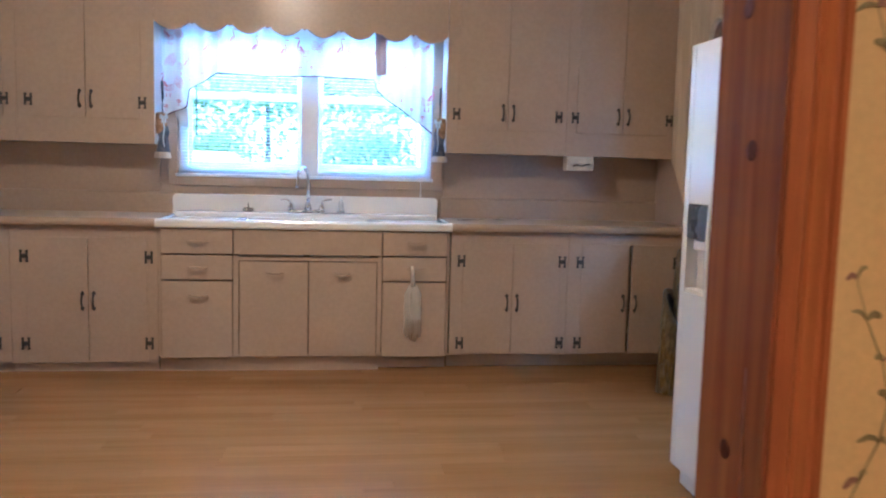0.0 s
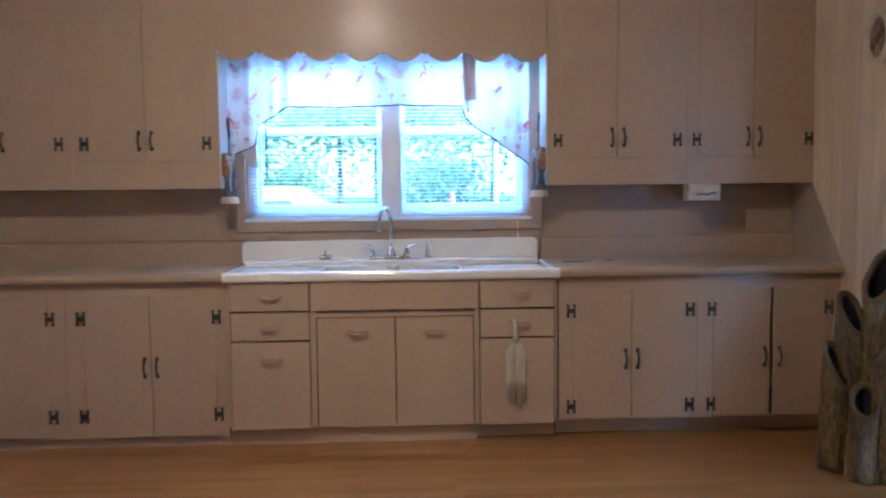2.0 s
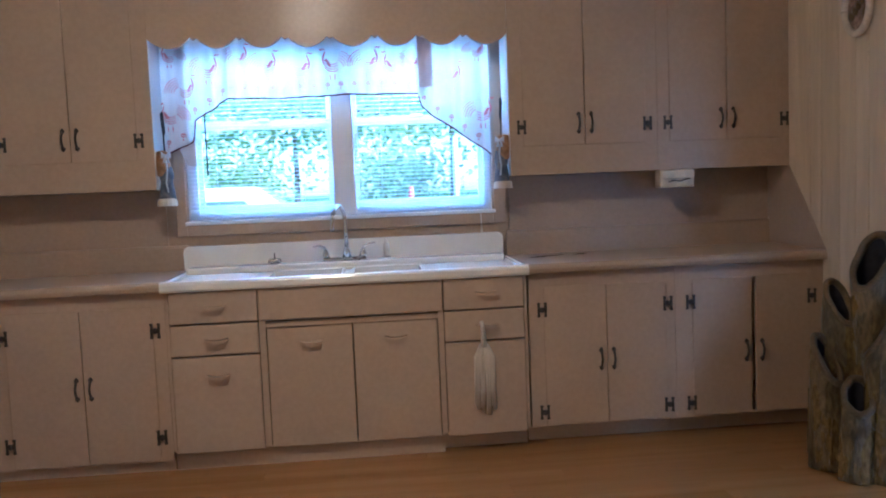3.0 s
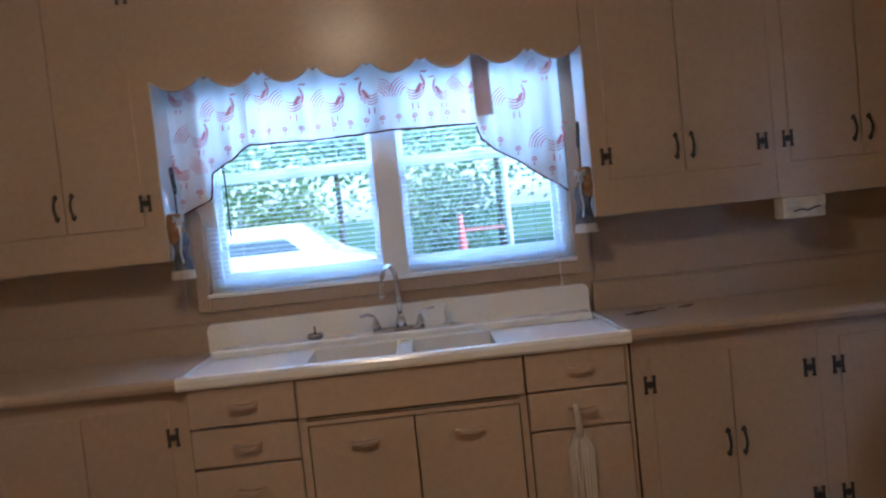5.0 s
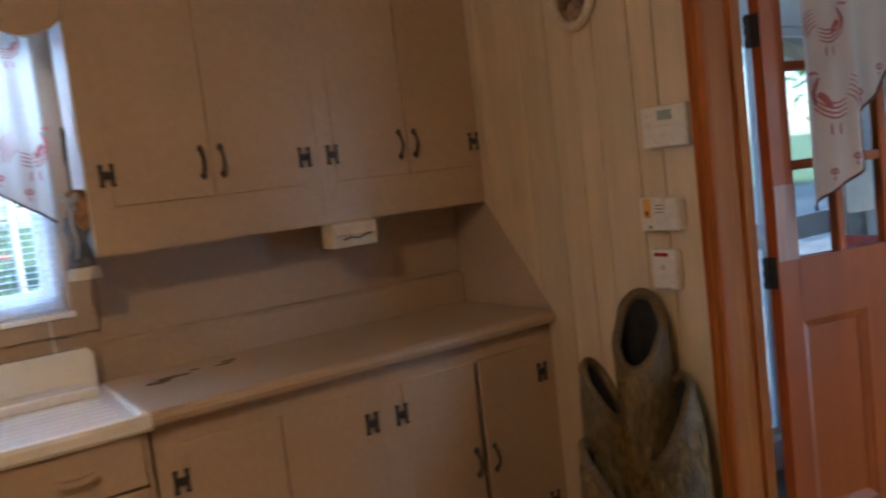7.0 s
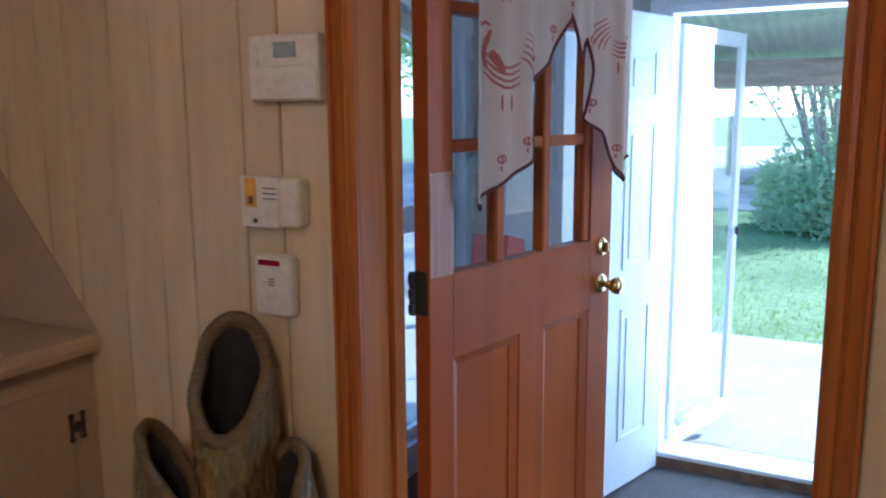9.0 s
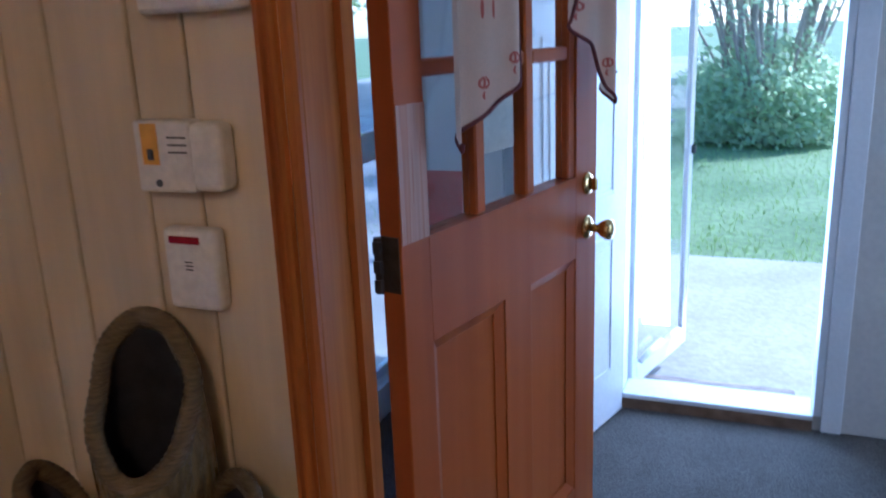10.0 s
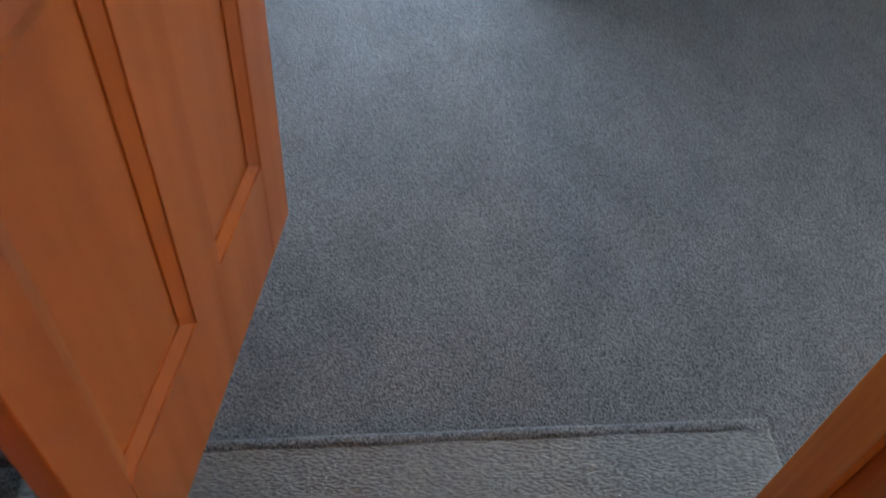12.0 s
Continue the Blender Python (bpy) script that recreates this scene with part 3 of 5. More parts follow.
for x0, x1 in ((WX0 + 0.06, 0.066), (0.184, WX1 - 0.045)):
    for z0, z1, dy in ((WZ0 + 0.045, 1.705, 0.0), (1.66, WZ1 - 0.05, 0.022)):
        bm = bmesh.new()
        w = 0.026
        for q in ((x0, x0 + w, z0, z1), (x1 - w, x1, z0, z1), (x0 + w, x1 - w, z0, z0 + w + 0.012), (x0 + w, x1 - w, z1 - 0.045, z1)):
            box(bm, q[0], q[1], GY - 0.012 + dy, GY + 0.010 + dy, q[2], q[3], 0.002)
        s = part("sash", bm, VINYL, win)
        g = part("pane", bx(x0 + w, x1 - w, GY - 0.002 + dy, GY + 0.002 + dy, z0 + w, z1 - 0.04), GLASS, s)
        g.visible_shadow = False
    part("lock", box(bmesh.new(), (x0 + x1) / 2 - 0.03, (x0 + x1) / 2 + 0.03, GY - 0.03, GY - 0.012, 1.700, 1.716, 0.004), VINYL, win)
bm = bmesh.new()
for q in ((WX0 - 0.058, WX0 - 0.001, 1.095, WZ1 + 0.06), (WX1 + 0.001, WX1 + 0.075, 1.095, WZ1 + 0.06), (WX0 - 0.001, WX1 + 0.001, 1.095, WZ0 - 0.002)):
    box(bm, q[0], q[1], YN - 0.022, YN - 0.002, q[2], q[3], 0.003)
part("casing", bm, SPLASH, win, "taupe painted window casing")
part("window_sill", box(bmesh.new(), WX0 - 0.01, WX1 + 0.01, YN - 0.034, GY - 0.03, WZ0 - 0.016, WZ0 + 0.004, 0.003), VINYL, win)

BLINDW = cloth_mat("white_blind_enamel", (0.86, 0.89, 0.92), 0.55, 0.4)


def mini_blind(x0, x1):
    """A blind of thin curved slats between a head rail and a bottom rail."""
    bl = thing("mini_blind", (0, 0, 0), "white metal mini blind lowered with its slats open", "blind", "kitchen window blinds")
    slat = bmesh.new()
    rows = []
    for k in range(5):
        v = -0.0115 + 0.023 * k / 4
        rows.append([slat.verts.new((x, v, 0.0025 * (1 - (v / 0.0115) ** 2) + 0.05 * v)) for x in (x0 + 0.004, x1 - 0.004)])
    for a, b in zip(rows, rows[1:]):
        slat.faces.new((a[0], a[1], b[1], b[0]))
    slat_me = finish("slat", slat, BLINDW)
    heights = [WZ0 + 0.062 + 0.0215 * i for i in range(46)] + [WZ0 + 0.028 + 0.008 * i for i in range(4)]
    for z in heights:
        if z < 2.09:
            o = new("slat", slat_me)
            o.parent = bl
            o.location = (0, YN + 0.012, z)
    part("bottom_rail", box(bmesh.new(), x0, x1, YN + 0.0, YN + 0.024, WZ0 + 0.008, WZ0 + 0.022, 0.003), BLINDW, bl)
    part("head_rail", box(bmesh.new(), x0, x1, YN - 0.002, YN + 0.028, 2.10, 2.135, 0.003), BLINDW, bl)
    for k in (0.2, 0.8):
        x = x0 + (x1 - x0) * k
        part("ladder_cord", tube(bmesh.new(), [(x, YN - 0.001, 2.1), (x, YN - 0.001, WZ0 + 0.02)], 0.0012, 5), BLINDW, bl)
    return bl


blind_left = mini_blind(WX0 + 0.014, 0.064)
blind = mini_blind(0.186, WX1 - 0.012)
part("wand", tube(bmesh.new(), [(-0.60, YN - 0.012, 2.09), (-0.598, YN - 0.014, 1.42)], 0.004, 6), DARKPLASTIC, blind_left, "dark tilt wand")
part("pull_cord", tube(bmesh.new(), [(0.862, YN - 0.026, 2.09), (0.864, YN - 0.03, 1.3), (0.868, YN - 0.03, 1.06)], 0.0022, 6), BLINDW, blind)
part("tassel", lathe(bmesh.new(), [(0.003, 0.03), (0.008, 0.0), (0.006, -0.004)], (0.868, YN - 0.03, 1.05)), WHITEPLASTIC, blind)

# ---------------------------------------------------------------- curtains
PRINT = cloth_mat("faded_red_print", (0.60, 0.19, 0.17), 0.4)
PRINT_DARK = cloth_mat("brick_red_print", (0.45, 0.13, 0.10), 0.35)
TRIM = mat("dark_red_braid", (0.14, 0.035, 0.035), 0.9, 0.1, 60)


def strokes(bm, put, pts, w):
    """A tapering brush stroke on a cloth; put maps (u, z) on to it."""
    n = len(pts)
    left, right = [], []
    for i, (u, z) in enumerate(pts):
        a, b = pts[max(i - 1, 0)], pts[min(i + 1, n - 1)]
        d = Vector((b[0] - a[0], b[1] - a[1])).normalized()
        ww = w * (0.25 + math.sin(math.pi * (i + 0.4) / n))
        left.append(bm.verts.new(put(u - d.y * ww, z + d.x * ww)))
        right.append(bm.verts.new(put(u + d.y * ww, z - d.x * ww)))
    for i in range(n - 1):
        bm.faces.new((left[i], left[i + 1], right[i + 1], right[i]))


def bird(bm, put, u, z, s, flip=1):
    """A loose printed barnyard bird: tail plumes, breast, comb and legs."""
    for k in range(5):
        r = 0.032 + 0.010 * k
        strokes(bm, put, [(u + flip * s * (-0.012 - r * math.sin(a)), z + s * (0.012 + r * math.cos(a) - 0.03)) for a in [0.25 + 0.22 * i for i in range(7)]], 0.0016 * s)
    for k in range(4):
        strokes(bm, put, [(u + flip * s * (-0.02 + 0.016 * i), z + s * (-0.004 - 0.010 * k + 0.004 * (i - 1.5) ** 2)) for i in range(5)], 0.0019 * s)
    strokes(bm, put, [(u + flip * s * (0.012 + 0.007 * i), z + s * (-0.012 + 0.011 * i)) for i in range(4)], 0.0055 * s)
    strokes(bm, put, [(u + flip * s * (0.038 + 0.006 * math.sin(i)), z + s * (-0.005 + 0.014 * i)) for i in range(5)], 0.0036 * s)
    strokes(bm, put, [(u + flip * s * (0.034 + 0.008 * i), z + s * (0.058 + 0.005 * (i % 2))) for i in range(4)], 0.0025 * s)
    for k in (0.0, 0.02):
        strokes(bm, put, [(u + flip * s * (k - 0.004), z + s * (-0.044 - 0.012 * i)) for i in range(3)], 0.002 * s)


def lily(bm, put, u, z, s):
    for e in (-1, 0, 1):
        strokes(bm, put, [(u + e * s * (0.003 + 0.008 * math.sin(1.1 * i)), z + s * (-0.008 + 0.007 * i)) for i in range(4)], 0.0022 * s)
    strokes(bm, put, [(u - 0.009 * s, z - 0.004 * s), (u, z - 0.005 * s), (u + 0.009 * s, z - 0.004 * s)], 0.002 * s)
    strokes(bm, put, [(u, z - 0.012 * s), (u - 0.003 * s, z - 0.02 * s), (u, z - 0.026 * s)], 0.0022 * s)


def piecewise(table, u):
    for (a, za), (b, zb) in zip(table, table[1:]):
        if u <= b:
            return za + (zb - za) * max(0.0, (u - a)) / (b - a)
    return table[-1][1]


def hanging(parent, name, material, u0, u1, ztop, bottom, fold, y0, nu=90, nv=14, hem=0.004, birds=(), front=-1, ink=None):
    """A cloth that hangs in vertical folds, with a braided hem and a print."""
    def put(u, z, off=0.0):
        # folds open out towards the hem
        k = 0.55 + 0.45 * min(1.0, max(0.0, (ztop - z) / 0.5))
        return (u, y0 + fold(u) * k + front * off, z)
    bm = bmesh.new()
    grid = []
    for i in range(nu + 1):
        u = u0 + (u1 - u0) * i / nu
        zb = bottom(u)
        grid.append([bm.verts.new(put(u, ztop + (zb - ztop) * j / nv)) for j in range(nv + 1)])
    for a, b in zip(grid, grid[1:]):
        for j in range(nv):
            bm.faces.new((a[j], b[j], b[j + 1], a[j + 1]))
    c = part(name, bm, material, parent, "", True)
    line = [put(u0 + (u1 - u0) * i / nu, bottom(u0 + (u1 - u0) * i / nu), 0.001) for i in range(nu + 1)]
    part("hem", tube(bmesh.new(), line, hem, 6), TRIM, c, "dark red braided hem")
    on = lambda u, z: put(u, z, 0.0022)
    for u, z, s, f in birds:
        pm = bmesh.new()
        bird(pm, on, u, z, s, f)
        part("bird_print", pm, ink or PRINT, c, "faded red barnyard bird print")
    u = u0 + 0.03
    while u < u1 - 0.02:
        pm = bmesh.new()
        lily(pm, on, u, bottom(u) + 0.055, 1.0)
        part("flower_print", pm, ink or PRINT, c, "faded red flower print")
        u += 0.072
    return c


CURTAIN = cloth_mat("white_cotton_valance", (0.78, 0.75, 0.70), 0.33)
cur = thing("window_valance", (0, 0, 0), "white cotton window valance with red barnyard birds and a dark hem", "curtain")
part("rod", tube(bmesh.new(), [(-0.80, 5.80, 2.17), (0.98, 5.80, 2.17)], 0.008, 8), WHITEPLASTIC, cur)
mid = lambda u: 1.815 + 0.004 * math.sin(9 * u) + 0.008 * max(0.0, u)
hanging(cur, "swag", CURTAIN, -0.47, 0.585, 2.20, mid, lambda u: 0.015 * math.sin(27 * u) + 0.008 * math.sin(61 * u + 1), 5.80,
        birds=[(-0.40, 2.03, 1.1, 1), (-0.26, 1.985, 1.25, 1), (-0.08, 1.965, 1.25, 1), (0.10, 1.985, 1.25, -1), (0.28, 1.99, 1.25, 1), (0.42, 1.97, 1.1, -1), (0.52, 1.985, 1.1, 1)])
left_tail = [(-0.80, 1.52), (-0.76, 1.545), (-0.645, 1.60), (-0.635, 1.655), (-0.628, 1.705), (-0.56, 1.75), (-0.50, 1.79), (-0.455, 1.815)]
hanging(cur, "left_tail", CURTAIN, -0.80, -0.455, 2.20, lambda u: piecewise(left_tail, u), lambda u: 0.020 * math.sin(44 * u) + 0.006 * math.sin(91 * u), 5.785,
        birds=[(-0.75, 1.73, 1.15, -1), (-0.68, 1.87, 1.15, 1), (-0.56, 1.97, 1.2, 1), (-0.74, 2.04, 0.9, -1)])
part("lining", prism(bmesh.new(), [(-0.735, 1.58), (-0.69, 1.475), (-0.64, 1.465), (-0.648, 1.61)], 5.806, 5.810), CURTAIN, cur, "turned-back white corner of the tail")
right_tail = [(0.545, 1.80), (0.56, 1.742), (0.607, 1.70), (0.69, 1.645), (0.775, 1.586), (0.85, 1.53), (0.93, 1.475)]
hanging(cur, "right_tail", CURTAIN, 0.545, 0.93, 2.20, lambda u: piecewise(right_tail, u), lambda u: 0.019 * math.sin(40 * u + 1) + 0.006 * math.sin(83 * u), 5.785,
        birds=[(0.72, 1.90, 1.25, 1), (0.88, 1.70, 1.3, 1), (0.86, 2.03, 0.9, 1)])
# a doubled strip of cloth where swag and tail meet
bm = bmesh.new()
cols = [[bm.verts.new((u + 0.012 * (2.2 - z), 5.762 - 0.010 * math.sin(math.pi * k / 6) + 0.004 * math.sin(9 * z), z)) for z in [2.20 - 0.045 * j for j in range(9)]] for k, u in enumerate([0.545 + 0.0125 * k for k in range(7)])]
for a, b in zip(cols, cols[1:]):
    for j in range(8):
        bm.faces.new((a[j], b[j], b[j + 1], a[j + 1]))
part("pleat", bm, cloth_mat("doubled_cotton", (0.66, 0.50, 0.44), 0.22), cur, "doubled pinkish pleat of cloth", True)


def doll_ornament(x, y, ztop, s):
    """A country ornament: a ring of iron, a cord and a small cloth bundle in a skirt."""
    o = thing("hanging_ornament", (x, y, ztop), "small dark cloth country ornament hanging beside the window", "ornament", "window ornaments")
    bm = bmesh.new()
    for k in range(3):
        ring = [(0, 0.018 * math.cos(a) + 0.01 * k, -0.03 - 0.03 * k + 0.026 * math.sin(a)) for a in [i * math.pi / 8 for i in range(17)]]
        tube(bm, ring, 0.0045, 6)
    part("iron_hook", bm, BLACK_IRON, o)
    part("cord", tube(bmesh.new(), [(0, 0.01, -0.1), (0, 0.012, -0.17), (s * 0.004, 0.01, -0.25)], 0.004, 6), BLACK_IRON, o)
    body = lathe(bmesh.new(), [(0.0, -0.27), (0.030, -0.28), (0.038, -0.32), (0.030, -0.36), (0.036, -0.39), (0.040, -0.42), (0.043, -0.445)], (s * 0.004, 0.006, 0), seg=14)
    part("skirt", body, mat("dark_teal_cloth", (0.075, 0.10, 0.14), 0.9, 0.35, 25, other=(0.20, 0.20, 0.21)), o, "", True)
    part("top_knot", lathe(bmesh.new(), [(0.0, -0.195), (0.026, -0.20), (0.036, -0.24), (0.040, -0.28), (0.030, -0.325), (0.0, -0.335)], (-s * 0.010, 0.0, 0), seg=14), mat("tan_felt", (0.40, 0.24, 0.11), 0.9, 0.15, 30), o, "tan felt top", True)
    part("fringe", lathe(bmesh.new(), [(0.046, -0.44), (0.050, -0.455), (0.052, -0.478), (0.042, -0.475)], (0, 0.006, 0), seg=14), RAG, o, "frayed cream fringe")
    bw = bpy.data.materials.get("pale_blue_ribbon") or cloth_mat("pale_blue_ribbon", (0.62, 0.70, 0.76), 0.2)
    bow = bmesh.new()
    for e in (-1, 1):
        prism(bow, [(s * 0.018, -0.222), (s * 0.018 + e * 0.022, -0.205), (s * 0.018 + e * 0.024, -0.238)], -0.046, -0.038)
        prism(bow, [(s * 0.018, -0.222), (s * 0.018 + e * 0.010, -0.222), (s * 0.018 + e * 0.016, -0.262), (s * 0.018 + e * 0.006, -0.258)], -0.044, -0.037)
    part("bow", bow, bw, o, "pale ribbon bow")
    part("ribbon", tube(bmesh.new(), [(s * 0.018, -0.042, -0.25), (s * 0.022, -0.046, -0.30), (s * 0.014, -0.05, -0.36), (s * 0.022, -0.05, -0.41)], 0.005, 6, 0.004), bw, o, "pale hanging ribbon", True)
    return o


doll_ornament(-0.772, 5.655, 1.745, 1)
doll_ornament(0.967, 5.655, 1.765, -1)

# crumpled paper holder under the wall cabinet
ph = thing("paper_box", (0, 0, 0), "yellowed white plastic wrap box fixed under the wall cabinet", "dispenser")
YELLOWED = mat("yellowed_plastic", (0.70, 0.63, 0.47), 0.45, 0.10, 14, fine=60, fine_vary=0.03, bump=0.05)
part("body", box(bmesh.new(), 1.80, 1.985, 5.585, 5.68, 1.255, 1.349, 0.008, 2), YELLOWED, ph)
part("lid", box(bmesh.new(), 1.805, 1.98, 5.574, 5.586, 1.30, 1.345, 0.004, 2), YELLOWED, ph)
part("torn_edge", tube(bmesh.new(), [(1.84, 5.576, 1.285), (1.87, 5.570, 1.293), (1.90, 5.572, 1.286), (1.93, 5.568, 1.297), (1.955, 5.574, 1.30)], 0.0035, 6), DARKPLASTIC, ph, "dark torn slot")


# ---------------------------------------------------------------- fridge
fr = thing("refrigerator", (1.66, 2.50, 0), "white side-by-side refrigerator with an ice and water dispenser", "refrigerator")
part("cabinet", box(bmesh.new(), 0.07, 0.76, 0.0, 0.91, 0.02, 1.73, 0.006, 2), FRIDGE_WHITE, fr)
part("base_grille", bx(0.04, 0.07, 0.02, 0.89, 0.02, 0.09), FRIDGE_WHITE, fr, "white base grille")
SPLIT = 0.53
bm = bmesh.new()
fa, fb = SPLIT + 0.004, 0.908
for q in ((fa, 0.665, 0.10, 1.74), (0.865, fb, 0.10, 1.74), (0.665, 0.865, 0.10, 0.80), (0.665, 0.865, 1.14, 1.74)):
    box(bm, 0.0, 0.066, q[0], q[1], q[2], q[3], 0.004, 2)
fd = part("freezer_door", bm, FRIDGE_WHITE, fr)
part("dispenser_recess", bx(0.05, 0.064, 0.665, 0.865, 0.80, 1.14), WHITEPLASTIC, fd, "white dispenser recess")
part("dispenser_panel", box(bmesh.new(), -0.003, 0.045, 0.668, 0.862, 1.01, 1.138, 0.004), DARKPLASTIC, fd, "dark control panel")
part("dispenser_spout", box(bmesh.new(), 0.012, 0.05, 0.70, 0.83, 0.965, 1.008, 0.006), WHITEPLASTIC, fd)
part("drip_tray", bx(0.006, 0.05, 0.667, 0.863, 0.80, 0.815), WHITEPLASTIC, fd)
rd = part("fridge_door", box(bmesh.new(), 0.0, 0.066, 0.003, SPLIT - 0.004, 0.10, 1.74, 0.01, 3), FRIDGE_WHITE, fr)
for d, y, s in ((fd, SPLIT + 0.024, 1), (rd, SPLIT - 0.030, -1)):
    pts = [(0.0, y, 0.50), (-0.02, y, 0.54)] + [(-0.026 - 0.026 * math.sin(math.pi * i / 12), y + s * 0.006 * math.sin(math.pi * i / 12), 0.58 + 0.82 * i / 12) for i in range(13)] + [(-0.02, y, 1.43), (0.0, y, 1.46)]
    part("handle", tube(bmesh.new(), pts, 0.016, 12), FRIDGE_WHITE, d, "long bowed white handle", True)
for y in (0.1, 0.8):
    part("foot", lathe(bmesh.new(), [(0.02, 0.0), (0.02, 0.03)], (0.12, y, 0)), DARKPLASTIC, fr)
    part("foot", lathe(bmesh.new(), [(0.02, 0.0), (0.02, 0.03)], (0.68, y, 0)), DARKPLASTIC, fr)

# ---------------------------------------------------------------- hollow-log vase
def bark_mat():
    m = mat("glazed_bark", (0.29, 0.20, 0.065), 0.30, 0.25, 9, stretch=(1, 1, 0.4), fine=70, fine_vary=0.2, bump=1.0, other=(0.10, 0.08, 0.036))
    return m


BARK = bark_mat()
HOLLOW = mat("shaded_hollow", (0.016, 0.018, 0.024), 0.85, 0.1, 20)
RIMW = mat("ribbed_ochre_rim", (0.16, 0.108, 0.04), 0.45, 0.2, 40, stretch=(1, 1, 6), bump=0.4)
vase = thing("hollow_log_vase", (2.34, 4.70, 0), "tall brown ceramic vase shaped as a cluster of hollow logs", "vase")


def hollow_log(x, y, h, r, lean, face, cut, rr):
    """One trunk of the cluster, cut on a slant so that its dark opening faces the room."""
    random.seed(int(1000 * h))
    seg, rings = 22, 16
    tilt = Vector((lean[0], lean[1], 0))
    n = Vector((face[0], face[1], 0)).normalized()
    def wall(a, k, rad):
        d = Vector((math.cos(a), math.sin(a), 0))
        front = 0.5 + 0.5 * d.dot(n)
        top = h - cut * front ** 1.3
        z = top * k
        w = 1 + 0.05 * math.sin(3 * a + 5 * k) + 0.03 * math.sin(7 * a - 3 * k) + 0.10 * (1 - k) ** 2
        sq = 1.0 - 0.30 * max(0.0, (z - (h - cut)) / cut) ** 2
        return Vector((x, y, 0)) + tilt * (z / h) + d * rad * w * sq + Vector((0, 0, z))
    bm = bmesh.new()
    outer = [[bm.verts.new(wall(2 * math.pi * i / seg, k / rings, r)) for i in range(seg)] for k in range(rings + 1)]
    for a, b in zip(outer, outer[1:]):
        for i in range(seg):
            bm.faces.new((a[i], a[(i + 1) % seg], b[(i + 1) % seg], b[i]))
    bm.faces.new(outer[0])
    log = part("log", bm, BARK, vase, "", True)
    # the inside from lip to floor, its shade put into a near-black colour
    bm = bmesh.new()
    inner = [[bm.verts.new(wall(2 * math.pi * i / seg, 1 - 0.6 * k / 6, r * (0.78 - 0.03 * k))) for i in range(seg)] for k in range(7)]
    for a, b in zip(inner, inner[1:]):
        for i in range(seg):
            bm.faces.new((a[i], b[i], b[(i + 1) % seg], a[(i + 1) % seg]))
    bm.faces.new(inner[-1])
    part("hollow", bm, HOLLOW, log, "hollow inside, shade in its near-black colour", True)
    # a lip twisted like rope
    bm = bmesh.new()
    N, M, loops = 150, 12, []
    line = [wall(2 * math.pi * i / N, 1, r * 0.88) for i in range(N)]
    for i in range(N):
        d = (line[(i + 1) % N] - line[i - 1]).normalized()
        u = d.cross(Vector((0, 0, 1))).normalized()
        v = d.cross(u)
        loops.append([bm.verts.new(line[i] + rr * (1 + 0.09 * math.sin(2 * (2 * math.pi * j / M) + 2 * math.pi * i * 60 / N)) * (math.cos(2 * math.pi * j / M) * u + 1.25 * math.sin(2 * math.pi * j / M) * v)) for j in range(M)])
    for i in range(N):
        a, b = loops[i], loops[(i + 1) % N]
        for j in range(M):
            bm.faces.new((a[j], a[(j + 1) % M], b[(j + 1) % M], b[j]))
    part("rim", bm, RIMW, log, "ribbed ochre rim", True)
    # cut-off twig stubs and lengthwise ridges of bark
    for k in range(7):
        a0 = 2 * math.pi * (k + random.random()) / 7
        lo, hi = random.uniform(0.02, 0.25), random.uniform(0.6, 0.92)
        pts = [wall(a0 + 0.10 * math.sin(4 * q / 9 + k), lo + (hi - lo) * q / 9, r * 0.985) for q in range(10)]
        part("bark_ridge", tube(bmesh.new(), pts, 0.010, 7, 0.004), BARK, log, "", True)


# x and y from the vase's foot, height, radius, lean, way it opens, depth of the cut, lip
hollow_log(0.09, 0.02, 1.02, 0.092, (0.0, 0.01), (-1, -0.45), 0.225, 0.0145)
hollow_log(-0.03, 0.115, 0.81, 0.070, (0.02, 0.02), (0.3, -1.0), 0.18, 0.0125)
hollow_log(0.05, -0.135, 0.77, 0.095, (0.02, 0.045), (-1.0, 0.45), 0.26, 0.013)
hollow_log(-0.11, 0.05, 0.58, 0.070, (0.0, 0.02), (0.55, -1.0), 0.20, 0.013)
hollow_log(-0.075, -0.115, 0.42, 0.068, (0.01, 0.01), (-0.4, -1.0), 0.13, 0.013)

# ---------------------------------------------------------------- things on the east wall
FX = XE - 0.001
pl = thing("oval_plaque", (FX, 4.975, 2.045), "oval wall plaque with a cream frame and a dark relief", "plaque")
def oval(bm, ry, rz, x0, x1, seg=36):
    return prism(bm, [(ry * math.cos(2 * math.pi * i / seg), rz * math.sin(2 * math.pi * i / seg)) for i in range(seg)], x0, x1, "x")
bm = bmesh.new()
tube(bm, [(-0.018, 0.095 * math.cos(a), 0.115 * math.sin(a)) for a in [2 * math.pi * i / 40 for i in range(41)]], 0.017, 10)
part("frame", bm, mat("cream_resin", (0.70, 0.62, 0.47), 0.5, 0.1, 20), pl, "", True)
part("picture", oval(bmesh.new(), 0.09, 0.11, -0.012, 0.0), mat("dark_relief", (0.16, 0.10, 0.06), 0.6, 0.4, 22, fine=60, fine_vary=0.2, bump=0.8, other=(0.38, 0.27, 0.19)), pl, "dark mottled relief")
